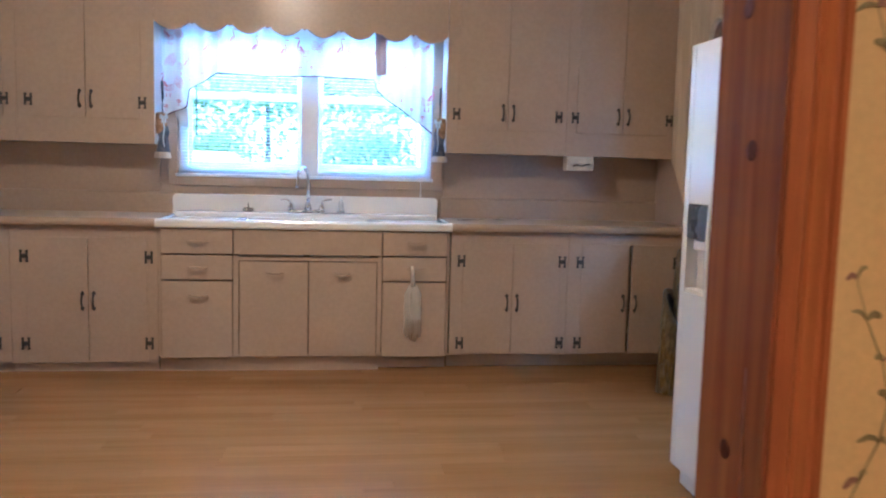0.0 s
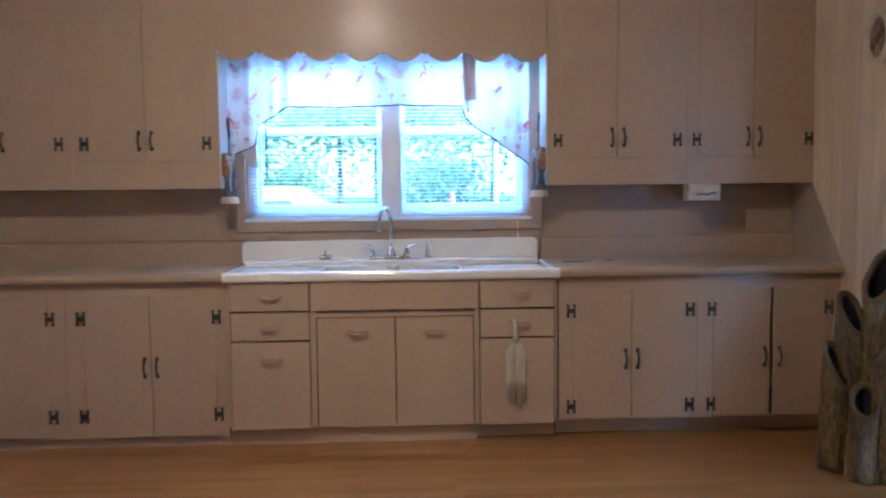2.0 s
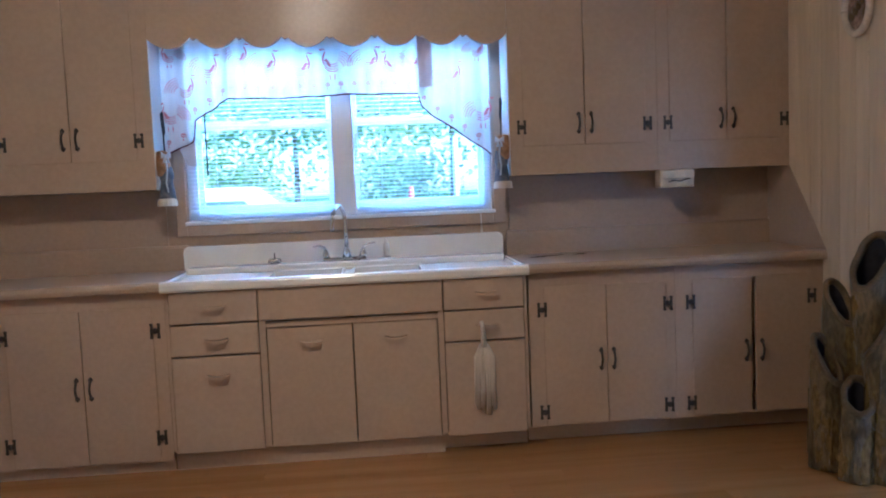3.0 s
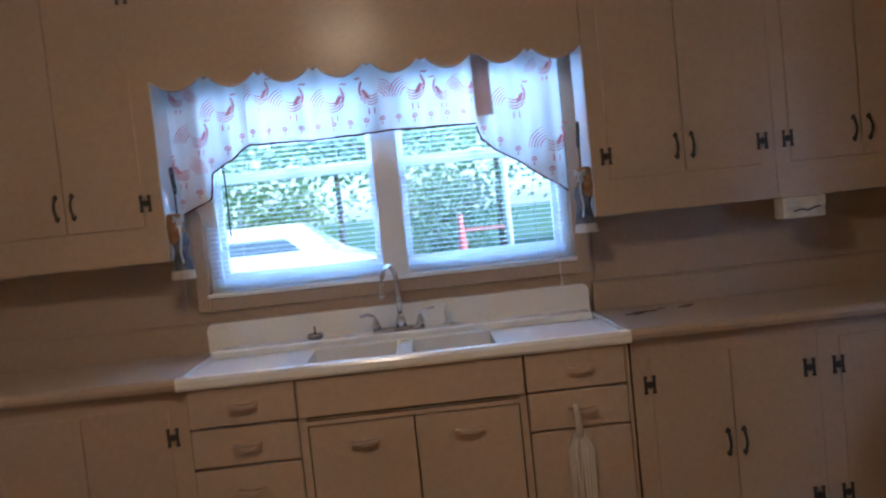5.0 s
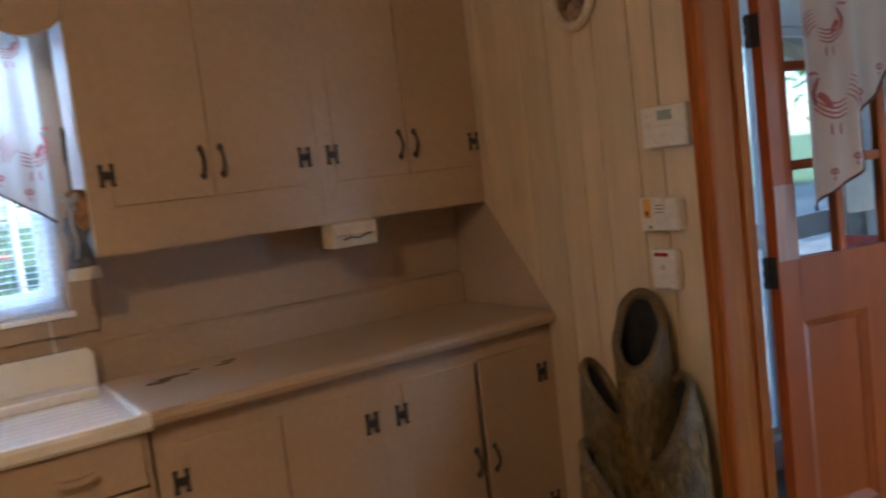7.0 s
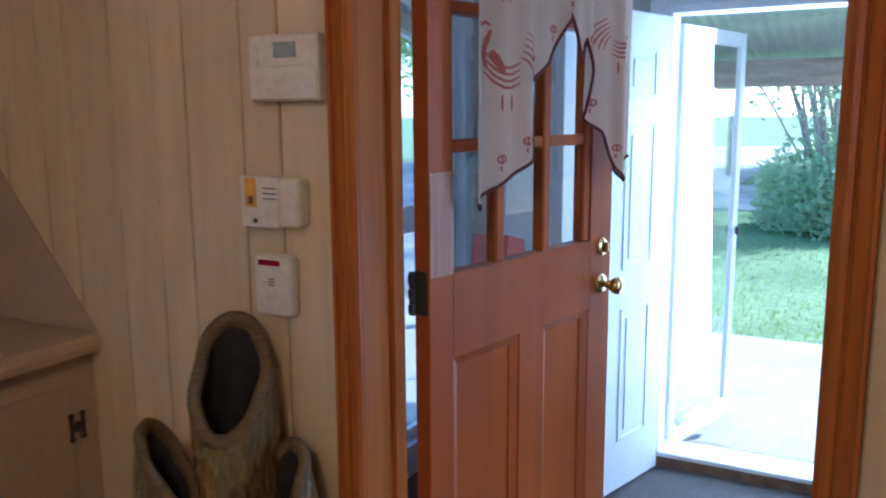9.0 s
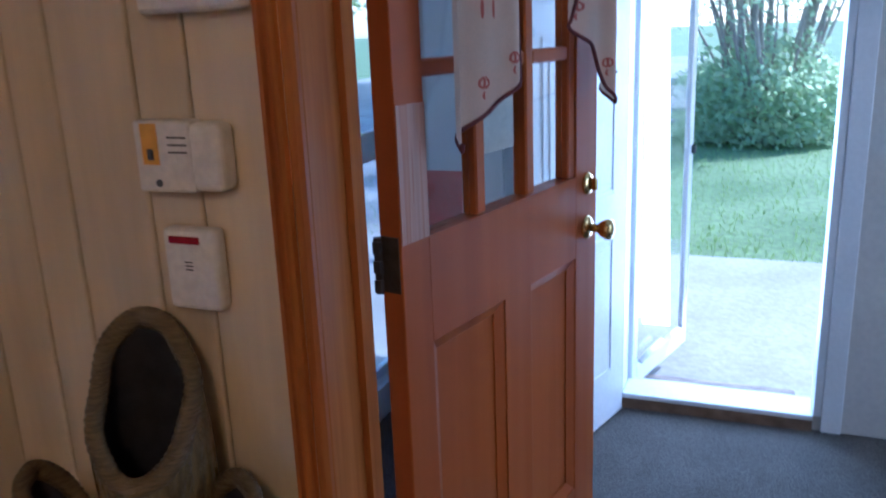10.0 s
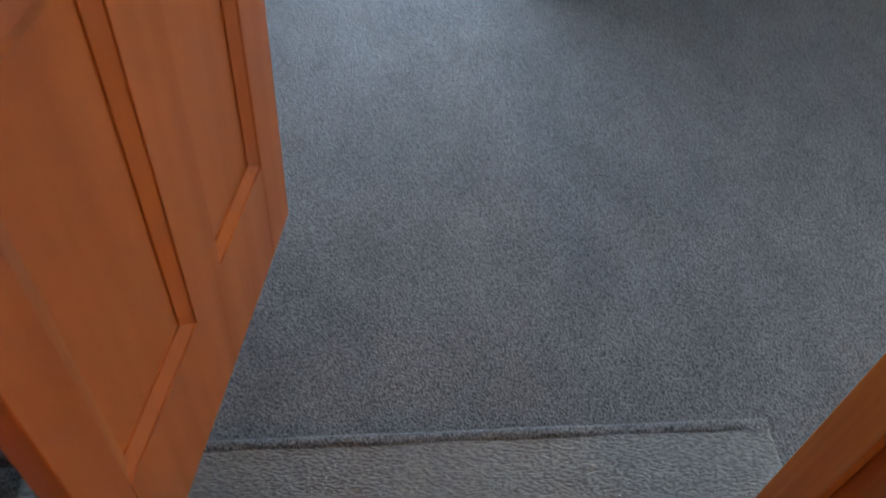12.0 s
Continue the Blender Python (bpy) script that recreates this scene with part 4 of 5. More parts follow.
for k in range(5):
    part("relief", lathe(bmesh.new(), [(0.0, -0.024), (0.018, -0.02), (0.024, -0.012)], (0, -0.05 + 0.025 * k, -0.03 + 0.02 * ((k * 7) % 4)), "x", 10), RIMW, pl, "pale raised relief", True)

th = thing("thermostat", (FX, 4.62, 1.55), "white wall thermostat with a small grey display", "thermostat")
part("body", box(bmesh.new(), -0.028, 0, -0.09, 0.088, -0.066, 0.066, 0.006, 2), WHITEPLASTIC, th)
part("display", box(bmesh.new(), -0.0305, -0.026, -0.035, 0.02, 0.02, 0.05, 0.001), mat("grey_lcd", (0.32, 0.42, 0.47), 0.2, 0.05, 9), th, "grey liquid crystal display")
part("flap", box(bmesh.new(), -0.031, -0.027, -0.086, 0.084, -0.062, 0.004, 0.002), WHITEPLASTIC, th)
for k in range(2):
    part("button", lathe(bmesh.new(), [(0.006, -0.032), (0.006, -0.028)], (0, 0.065, 0.012 + 0.022 * k), "x", 10), WHITEPLASTIC, th)

al = thing("gas_detector", (FX, 4.655, 1.277), "white plastic gas detector with an orange sticker", "detector")
part("body", box(bmesh.new(), -0.035, 0, -0.02, 0.085, -0.054, 0.054, 0.005, 2), WHITEPLASTIC, al)
part("horn", box(bmesh.new(), -0.044, 0, -0.076, -0.021, -0.050, 0.052, 0.012, 3), WHITEPLASTIC, al)
part("sticker", bx(-0.0362, -0.0352, 0.040, 0.070, -0.012, 0.05), mat("orange_sticker", (0.78, 0.40, 0.03), 0.5, 0.05, 20), al, "orange sticker")
part("sticker_mark", bx(-0.0366, -0.0363, 0.049, 0.061, -0.005, 0.012), DARKPLASTIC, al, "small dark printed square")
for k in range(3):
    part("vent_slot", bx(-0.0362, -0.0340, -0.012, 0.022, 0.028 - 0.011 * k, 0.0305 - 0.011 * k), DARKPLASTIC, al)
part("lamp_dot", lathe(bmesh.new(), [(0.006, -0.0365), (0.006, -0.034)], (0, 0.045, -0.040), "x", 10), DARKPLASTIC, al)

mo = thing("door_chime", (FX, 4.665, 1.10), "white plastic door chime with a red window", "chime")
part("body", box(bmesh.new(), -0.032, 0, -0.05, 0.05, -0.066, 0.066, 0.010, 3), WHITEPLASTIC, mo)
part("red_window", box(bmesh.new(), -0.0345, -0.030, -0.022, 0.036, 0.042, 0.054, 0.002), mat("red_lens", (0.32, 0.01, 0.03), 0.2, 0.05, 9), mo, "red plastic window")
for k in range(3):
    part("speaker_slot", bx(-0.0330, -0.0315, -0.005, 0.009, 0.012 - 0.006 * k, 0.014 - 0.006 * k), DARKPLASTIC, mo)

# ---------------------------------------------------------------- doorway to the porch
def casing_profile(w):
    """Across the width: back band, fillet, flat, bead."""
    return [(0.0, 0.0), (0.0, 0.022), (0.05 * w, 0.028), (0.16 * w, 0.027), (0.20 * w, 0.019), (0.26 * w, 0.016), (0.55 * w, 0.021), (0.62 * w, 0.015), (0.70 * w, 0.020), (0.88 * w, 0.016), (1.0 * w, 0.010), (1.0 * w, 0.0)]


ct = thing("door_casing", (0, 0, 0), "moulded orange pine casing round the porch doorway", "door frame")
W = 0.055
for y_out, s in ((DY1 + W - 0.02, -1), (DY0 - W + 0.02, 1)):
    bm = prism(bmesh.new(), [(XE - v, y_out + s * u) for u, v in casing_profile(W)], 0.0, DZ + W, "z")
    part("side_casing", bm, PINE, ct)
bm = prism(bmesh.new(), [(XE - v, DZ + W - 0.02 - u) for u, v in casing_profile(W)], DY0, DY1, "y")
part("head_casing", bm, PINE, ct)
JT = 0.02
for y0, y1 in ((DY1 - JT, DY1), (DY0, DY0 + JT)):
    part("jamb", box(bmesh.new(), XE + 0.001, PX0 + 0.012, y0, y1, -0.02, DZ, 0.002), PINE, ct)
part("head_jamb", bx(XE + 0.001, PX0 + 0.012, DY0 + JT, DY1 - JT, DZ - JT, DZ), PINE, ct)
for y0, y1 in ((DY1 - JT - 0.013, DY1 - JT - 0.0005), (DY0 + JT + 0.0005, DY0 + JT + 0.013)):
    part("stop", bx(PX0 - 0.055, PX0 - 0.02, y0, y1, -0.02, DZ - JT), PINE, ct)
part("threshold", box(bmesh.new(), XE - 0.01, PX0 + 0.06, DY0 + JT, DY1 - JT, -0.03, 0.006, 0.006, 2), DOORWOOD, ct, "worn brown threshold")

# ---------------------------------------------------------------- the brown glazed door
DOOR_W, DOOR_T, DOOR_H = 0.885, 0.045, 2.03
door = thing("door_1", (2.66, 4.424, 0.004), "reddish brown wooden door with nine panes standing open", "door", rz=-12.5)
COLS = ((0.15, 0.32), (0.355, 0.525), (0.56, 0.73))
ROWS = ((1.09, 1.365), (1.395, 1.67), (1.70, 1.93))
for a, b in ((0.065, 0.15), (0.765, DOOR_W)):
    part("stile", box(bmesh.new(), a, b, 0, DOOR_T, 0.0, DOOR_H, 0.002), DOORWOOD, door)
for z0, z1 in ((0.0, 0.255), (0.89, 1.09), (1.93, DOOR_H)):
    part("rail", bx(0.15, 0.765, 0, DOOR_T, z0, z1), DOORWOOD, door)
part("mullion", bx(0.415, 0.53, 0, DOOR_T, 0.255, 0.89), DOORWOOD, door)
for a, b in ((0.15, 0.415), (0.53, 0.765)):
    p = part("panel", box(bmesh.new(), a, b, 0.017, DOOR_T - 0.014, 0.255, 0.89), DOORWOOD, door)
    m, d = 0.026, 0.0165
    # sloping mouldings, mitred at the corners
    quads = (((a, 0.255), (a, 0.89), (a + m, 0.89 - m), (a + m, 0.255 + m)), ((b, 0.255), (b, 0.89), (b - m, 0.89 - m), (b - m, 0.255 + m)),
             ((a, 0.255), (b, 0.255), (b - m, 0.255 + m), (a + m, 0.255 + m)), ((a, 0.89), (b, 0.89), (b - m, 0.89 - m), (a + m, 0.89 - m)))
    for q in quads:
        bm = bmesh.new()
        f = [bm.verts.new((q[0][0], 0.003, q[0][1])), bm.verts.new((q[1][0], 0.003, q[1][1])), bm.verts.new((q[2][0], d - 0.003, q[2][1])), bm.verts.new((q[3][0], d - 0.003, q[3][1]))]
        g = [bm.verts.new((v.co.x, 0.0172, v.co.z)) for v in f]
        bm.faces.new(f)
        bm.faces.new(g)
        for i in range(4):
            bm.faces.new((f[i], f[(i + 1) % 4], g[(i + 1) % 4], g[i]))
        part("moulding", bm, DOORWOOD, p)
for a, b in ((0.32, 0.355), (0.525, 0.56), (0.73, 0.765)):
    part("muntin", box(bmesh.new(), a, b, 0.004, DOOR_T - 0.004, 1.09, 1.93, 0.004), DOORWOOD, door)
for z0, z1 in ((1.365, 1.395), (1.67, 1.70)):
    for a, b in COLS:
        part("muntin", box(bmesh.new(), a, b, 0.006, DOOR_T - 0.006, z0, z1, 0.004), DOORWOOD, door)
for a, b in COLS:
    for z0, z1 in ROWS:
        g = part("pane", bx(a, b, 0.021, 0.024, z0, z1), GLASS, door)
        g.visible_shadow = False
# lighter patch on the stile, sky reflection in the gloss put into colour
LITE = mat("stile_sheen_wood", (0.46, 0.25, 0.17), 0.3, 0.1, 3, stretch=(10, 10, 0.3), fine=15, fine_vary=0.05)
part("sheen_plate", box(bmesh.new(), 0.067, 0.148, -0.0022, -0.0002, 1.09, 1.325), LITE, door, "lighter patch on the stile, sky sheen in its colour")
for z, r in ((1.065, 0.028), (0.955, 0.030)):
    k = part("rose", lathe(bmesh.new(), [(r, -0.001), (r, -0.004), (r * 0.8, -0.010), (0.0, -0.011)], (0.826, 0, z), "y", 20), BRASS, door, "polished brass rose", True)
    if z < 1.0:
        part("knob", lathe(bmesh.new(), [(0.011, -0.008), (0.010, -0.03), (0.020, -0.042), (0.026, -0.055), (0.024, -0.066), (0.012, -0.071), (0.0, -0.0715)], (0.826, 0, z), "y", 20), BRASS, k, "brass door knob", True)
    else:
        part("thumb_turn", box(bmesh.new(), 0.821, 0.831, -0.028, -0.009, z - 0.015, z + 0.015, 0.003, 2), BRASS, k, "brass thumb turn")
part("outer_knob", lathe(bmesh.new(), [(0.03, 0.046), (0.012, 0.055), (0.012, 0.075), (0.026, 0.095), (0.02, 0.11), (0.0, 0.112)], (0.826, 0, 0.955), "y", 16), BRASS, door, "brass outer knob", True)
for z in (0.22, 1.055, 1.80):
    bm = bmesh.new()
    tube(bm, [(0.052, 0.040, z - 0.05), (0.052, 0.040, z + 0.05)], 0.0075, 8)
    for k in range(-1, 2):
        box(bm, 0.042, 0.052, 0.030, 0.044, z - 0.012 + 0.034 * k, z + 0.010 + 0.034 * k)
    box(bm, 0.0625, 0.0646, 0.004, 0.042, z - 0.05, z + 0.05)
    part("hinge", bm, BLACK_IRON, door, "dark steel butt hinge")
# paper taped behind the glass
part("paper_note", bx(0.385, 0.505, 0.0255, 0.0265, 1.20, 1.38), mat("paper", (0.66, 0.62, 0.53), 0.9, 0.04, 10), door, "pale paper note taped to the glass")

DCLOTH = cloth_mat("cream_printed_cotton", (0.70, 0.55, 0.42), 0.38)
dc = thing("door_curtain", (2.66, 4.424, 0.004), "cream cotton door curtain with red birds and a dark braided hem", "curtain", rz=-12.5)
part("rod", tube(bmesh.new(), [(0.12, -0.032, 1.965), (0.87, -0.032, 1.965)], 0.006, 8), BRASS, dc, "thin brass curtain rod")
for u in (0.13, 0.86):
    part("bracket", box(bmesh.new(), u - 0.006, u + 0.006, -0.034, 0.0, 1.955, 1.975, 0.002), BRASS, dc)
lt = [(0.165, 1.252), (0.174, 1.238), (0.365, 1.345), (0.380, 1.50), (0.47, 1.575), (0.53, 1.68)]
hanging(dc, "left_tail", DCLOTH, 0.165, 0.53, 1.98, lambda u: piecewise(lt, u), lambda u: 0.020 * math.sin(30 * u + 1.0) + 0.008 * math.sin(66 * u), -0.050, hem=0.0045, ink=PRINT_DARK,
        birds=[(0.29, 1.56, 1.5, -1), (0.27, 1.78, 1.2, 1)])
rt = [(0.52, 1.74), (0.545, 1.70), (0.60, 1.64), (0.585, 1.58), (0.64, 1.53), (0.66, 1.45), (0.72, 1.40), (0.765, 1.30), (0.80, 1.265), (0.885, 1.33)]
rt = sorted(rt)
hanging(dc, "right_tail", DCLOTH, 0.52, 0.885, 1.98, lambda u: piecewise(rt, u), lambda u: 0.026 * math.sin(36 * u + 2) + 0.010 * math.sin(77 * u), -0.055, hem=0.0045, ink=PRINT_DARK,
        birds=[(0.77, 1.64, 1.2, 1), (0.66, 1.80, 1.1, -1)])
hanging(dc, "heading", DCLOTH, 0.17, 0.88, 2.0, lambda u: 1.93 + 0.006 * math.sin(30 * u), lambda u: 0.014 * math.sin(52 * u), -0.046, hem=0.003)

# ---------------------------------------------------------------- doorway from the dining room
dk = thing("door_casing", (0, 0, 0), "varnished pine casing and lining of the dining room doorway", "door frame")
OX0, OX1, OZ = -0.12, 0.807, 2.05
part("jamb", box(bmesh.new(), OX1 - 0.018, OX1 - 0.001, 1.196, 1.354, 0.0, OZ - 0.001, 0.002), REDPINE, dk, "knotty reddish pine door lining")
part("jamb", box(bmesh.new(), OX0 + 0.001, OX0 + 0.018, 1.196, 1.354, 0.0, OZ - 0.001, 0.002), PINE, dk)
part("head_jamb", bx(OX0 + 0.018, OX1 - 0.018, 1.196, 1.354, OZ - 0.019, OZ - 0.001), PINE, dk)
for yb, s in ((1.199, -1), (1.351, 1)):
    for xa, sx in ((OX1 - 0.014, 1), (OX0 + 0.014, -1)):
        prof = [(xa + sx * (0.056 - u), yb + s * v * 0.75) for u, v in casing_profile(0.056)]
        part("side_casing", prism(bmesh.new(), prof, 0.0, OZ + 0.06, "z"), PINE, dk)
    part("head_casing", box(bmesh.new(), OX0 - 0.07, OX1 + 0.07, yb if s > 0 else yb - 0.016, yb + 0.016 if s > 0 else yb, OZ + 0.061, OZ + 0.13, 0.003), PINE, dk)
random.seed(3)
for z in (0.55, 0.93, 1.28, 1.44, 0.30):
    part("knot", lathe(bmesh.new(), [(0.0, -0.0008), (0.008, -0.0006), (0.012, 0.0)], (OX1 - 0.0185, random.uniform(1.22, 1.33), z), "x", 12), mat("pine_knot", (0.13, 0.035, 0.012), 0.6, 0.2, 60, spec=0.1), dk, "dark pine knot")

# printed sprays on the wallpaper beside the doorway
LEAFP = mat("printed_leaf_green", (0.40, 0.33, 0.13), 0.75, 0.2, 30)
ROSEP = mat("printed_dusty_rose", (0.40, 0.22, 0.14), 0.75, 0.2, 30)
spray = thing("wallpaper_print", (0, 1.1985, 0), "trailing green leaves and buds printed on yellow wallpaper", "wallpaper", kind="structure")
random.seed(21)
bm, bl = bmesh.new(), bmesh.new()
put = lambda u, z: (u, 0.0, z)
for xc in (0.925, 1.40, 1.90):
    for zc in (0.15, 0.75, 1.35, 1.95):
        x, z = xc, zc - 0.10
        line = []
        for i in range(12):
            line.append((x, z))
            x += 0.022 * math.sin(i * 0.9 + xc * 3)
            z += 0.045
        strokes(bm, put, line, 0.0013)
        for i, (x, z) in enumerate(line):
            for s in (-1, 1):
                a = random.uniform(0.2, 1.2)
                r = random.uniform(0.012, 0.03)
                tip = (x + s * r * math.cos(a), z + r * math.sin(a) - 0.01)
                (strokes)(bl if (i + s) % 5 == 0 else bm, put, [(x + (tip[0] - x) * k / 4, z + (tip[1] - z) * k / 4 + 0.004 * math.sin(k)) for k in range(5)], random.uniform(0.002, 0.0038))
part("leaves", bm, LEAFP, spray)
part("buds", bl, ROSEP, spray)

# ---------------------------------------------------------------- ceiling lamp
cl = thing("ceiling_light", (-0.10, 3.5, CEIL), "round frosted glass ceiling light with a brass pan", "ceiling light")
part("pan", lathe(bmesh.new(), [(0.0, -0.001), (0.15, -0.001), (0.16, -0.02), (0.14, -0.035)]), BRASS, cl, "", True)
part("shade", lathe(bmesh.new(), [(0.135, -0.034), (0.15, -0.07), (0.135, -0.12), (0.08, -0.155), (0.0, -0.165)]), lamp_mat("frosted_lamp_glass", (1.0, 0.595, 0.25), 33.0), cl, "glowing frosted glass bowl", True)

# second lamp, unseen, added to light the dining room wallpaper
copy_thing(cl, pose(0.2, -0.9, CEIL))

# ---------------------------------------------------------------- porch
# outer doorway: white frame, threshold, panelled door folded back, glazed storm door
ed = thing("door_frame", (0, 0, 0), "white painted frame and sill of the outer porch doorway", "door frame")
bm = bmesh.new()
for y0, y1 in ((EY1 - 0.03, EY1), (EY0, EY0 + 0.03)):
    box(bm, PX1 - 0.012, PX1 + 0.135, y0, y1, EZ0, EZ1, 0.003)
box(bm, PX1 - 0.012, PX1 + 0.135, EY0 + 0.03, EY1 - 0.03, EZ1 - 0.03, EZ1)
part("jamb", bm, WHITEPAINT, ed)
for y0, y1 in ((EY1 + 0.001, EY1 + 0.07), (EY0 - 0.075, EY0 - 0.001)):
    part("side_casing", box(bmesh.new(), PX1 - 0.016, PX1 - 0.001, y0, y1, PZ, EZ1 + 0.07, 0.003), WHITEPAINT, ed)
part("head_casing", box(bmesh.new(), PX1 - 0.016, PX1 - 0.001, EY0, EY1, EZ1 + 0.001, EZ1 + 0.07, 0.003), WHITEPAINT, ed)
part("sill", box(bmesh.new(), PX1 - 0.02, PX1 + 0.16, EY0 + 0.031, EY1 - 0.031, EZ0 - 0.018, EZ0 + 0.004, 0.004), WHITEPAINT, ed, "white painted sill")
part("riser", bx(PX1 - 0.016, PX1 - 0.002, EY0 + 0.03, EY1 - 0.03, PZ, EZ0 - 0.019), mat("bare_brown_wood", (0.22, 0.14, 0.08), 0.7, 0.2, 12), ed, "bare brown wooden riser")

wd = thing("door_2", (4.735, 4.36, PZ + 0.012), "white six-panel outer door folded back against the porch wall", "door", rz=163.5)
part("slab", box(bmesh.new(), 0, 0.76, -0.022, 0.022, 0, 2.0, 0.003), WHITEPAINT, wd)
for x0, x1 in ((0.11, 0.34), (0.42, 0.65)):
    for z0, z1 in ((0.22, 0.80), (0.96, 1.56), (1.66, 1.86)):
        for s in (1, -1):
            bm = bmesh.new()
            m = 0.018
            y0, y1 = (0.022, 0.0265) if s > 0 else (-0.0265, -0.022)
            for q in ((x0, x0 + m, z0, z1), (x1 - m, x1, z0, z1), (x0 + m, x1 - m, z0, z0 + m), (x0 + m, x1 - m, z1 - m, z1)):
                box(bm, q[0], q[1], y0, y1, q[2], q[3], 0.002)
            box(bm, x0 + 0.045, x1 - 0.045, y0, y1, z0 + 0.045, z1 - 0.045, 0.002)
            part("panel", bm, WHITEPAINT, wd)
for s in (1, -1):
    part("handle", lathe(bmesh.new(), [(0.028, s * 0.023), (0.012, s * 0.035), (0.012, s * 0.055), (0.026, s * 0.075), (0.0, s * 0.085)], (0.70, 0, 0.93), "y", 14), BLACK_IRON, wd, "dark door knob", True)

sd = thing("storm_door", (4.925, EY1 - 0.035, EZ0 - 0.045), "white framed glass storm door standing open outwards", "door", rz=-15.0)
bm = bmesh.new()
SW, SH = 0.67, 1.98
for q in ((0, 0.05, 0, SH), (SW - 0.055, SW, 0, SH), (0.05, SW - 0.055, 0, 0.09), (0.05, SW - 0.055, SH - 0.07, SH)):
    box(bm, q[0], q[1], -0.014, 0.014, q[2], q[3], 0.003)
part("frame", bm, VINYL, sd)
g = part("pane", bx(0.05, SW - 0.055, -0.002, 0.002, 0.09, SH - 0.07), GLASS, sd)
g.visible_shadow = False
part("closer", tube(bmesh.new(), [(0.05, -0.03, 0.12), (0.30, -0.03, 0.13)], 0.014, 10), WHITEPLASTIC, sd, "white door closer", True)
part("latch", box(bmesh.new(), SW - 0.030, SW - 0.012, -0.034, -0.014, 0.97, 1.01, 0.004, 2), DARKPLASTIC, sd, "small dark latch")

# wide side window of the porch, unseen, added for light from the south
pw = thing("window_2", (0, 0, 0), "wide white framed porch window", "window", kind="structure")
bm = bmesh.new()
for q in ((2.95, 3.0, 0.45, 2.0), (4.40, 4.45, 0.45, 2.0), (3.0, 4.40, 0.45, 0.5), (3.0, 4.40, 1.95, 2.0), (3.67, 3.73, 0.5, 1.95)):
    box(bm, q[0], q[1], PY0 - 0.08, PY0 - 0.02, q[2], q[3], 0.003)
part("window_frame", bm, WHITEPAINT, pw)
for x0, x1 in ((3.0, 3.67), (3.73, 4.40)):
    g = part("pane", bx(x0, x1, PY0 - 0.052, PY0 - 0.048, 0.5, 1.95), GLASS, pw)
    g.visible_shadow = False

# carpeted step below the kitchen threshold
step = thing("carpeted_step", (0, 0, 0), "low porch step covered in grey loop carpet", "step")
CARPET2 = mat("trodden_loop_carpet", (0.192, 0.170, 0.138), 0.95, 0.05, 4, stretch=(1, 0.4, 1), fine=240, fine_vary=0.16, bump=0.9, rough_vary=0.03)
part("tread", bx(PX0 + 0.014, 3.048, 3.262, PY1 - 0.6, PZ + 0.0005, PZ + 0.042, bevel=0.012, seg=2), CARPET2, step)
part("nosing", tube(bmesh.new(), [(3.044, 3.27 + i * 0.1, PZ + 0.030 + 0.0015 * math.sin(i * 1.7)) for i in range(16)], 0.017, 10), CARPET, step, "pale worn carpet edge", True)

# white clapboards of the old outside wall
CLAP = mat("white_clapboard", (0.80, 0.81, 0.80), 0.5, 0.06, 4, stretch=(0.4, 4, 4), fine=40, fine_vary=0.03, obj_random=0.03)
wall_pn = bpy.data.objects["wall_porch_north"]
for x0, x1 in ((PX0 + 0.01, NX0 - 0.06), (NX1 + 0.06, PX1 - 0.002)):
    clap = finish("clapboard", prism(bmesh.new(), [(0.0, 0.0), (-0.016, 0.0), (-0.004, 0.112), (0.0, 0.112)], x0, x1, "x"), CLAP)
    for i in range(21):
        o = new("clapboard", clap)
        o.parent = wall_pn
        o.location = (0, PY1 - 0.0005, PZ + 0.11 * i)
# tall window assumed here so the gap beside the open door shows bright
nw = thing("window_3", (0, 0, 0), "tall white framed porch window beside the clapboards", "window", kind="structure")
for q in ((NX0 - 0.058, NX0, -0.05, 2.06), (NX1, NX1 + 0.058, -0.05, 2.06), (NX0, NX1, 2.0, 2.06), (NX0, NX1, -0.05, 0.0)):
    part("casing", box(bmesh.new(), q[0], q[1], PY1 - 0.02, PY1 - 0.001, q[2], q[3], 0.002), WHITEPAINT, nw)
NM = (NX0 + NX1) / 2
for a, b in ((NX0, NM - 0.02), (NM + 0.02, NX1)):
    for c, d in ((0.0, 0.98), (1.02, 2.0)):
        bm = bmesh.new()
        for q in ((a, a + 0.04, c, d), (b - 0.04, b, c, d), (a + 0.04, b - 0.04, c, c + 0.04), (a + 0.04, b - 0.04, d - 0.04, d)):
            box(bm, q[0], q[1], PY1 + 0.03, PY1 + 0.06, q[2], q[3], 0.002)
        sash = part("sash", bm, VINYL, nw)
        g = part("pane", bx(a + 0.04, b - 0.04, PY1 + 0.043, PY1 + 0.047, c + 0.04, d - 0.04), GLASS, sash)
        g.visible_shadow = False
part("mullion", bx(NM - 0.02, NM + 0.02, PY1 + 0.025, PY1 + 0.065, 0.0, 2.0), VINYL, nw)
for a, b in ((NX0, NM - 0.02), (NM + 0.02, NX1)):
    part("transom", bx(a, b, PY1 + 0.025, PY1 + 0.065, 0.98, 1.02), VINYL, nw)

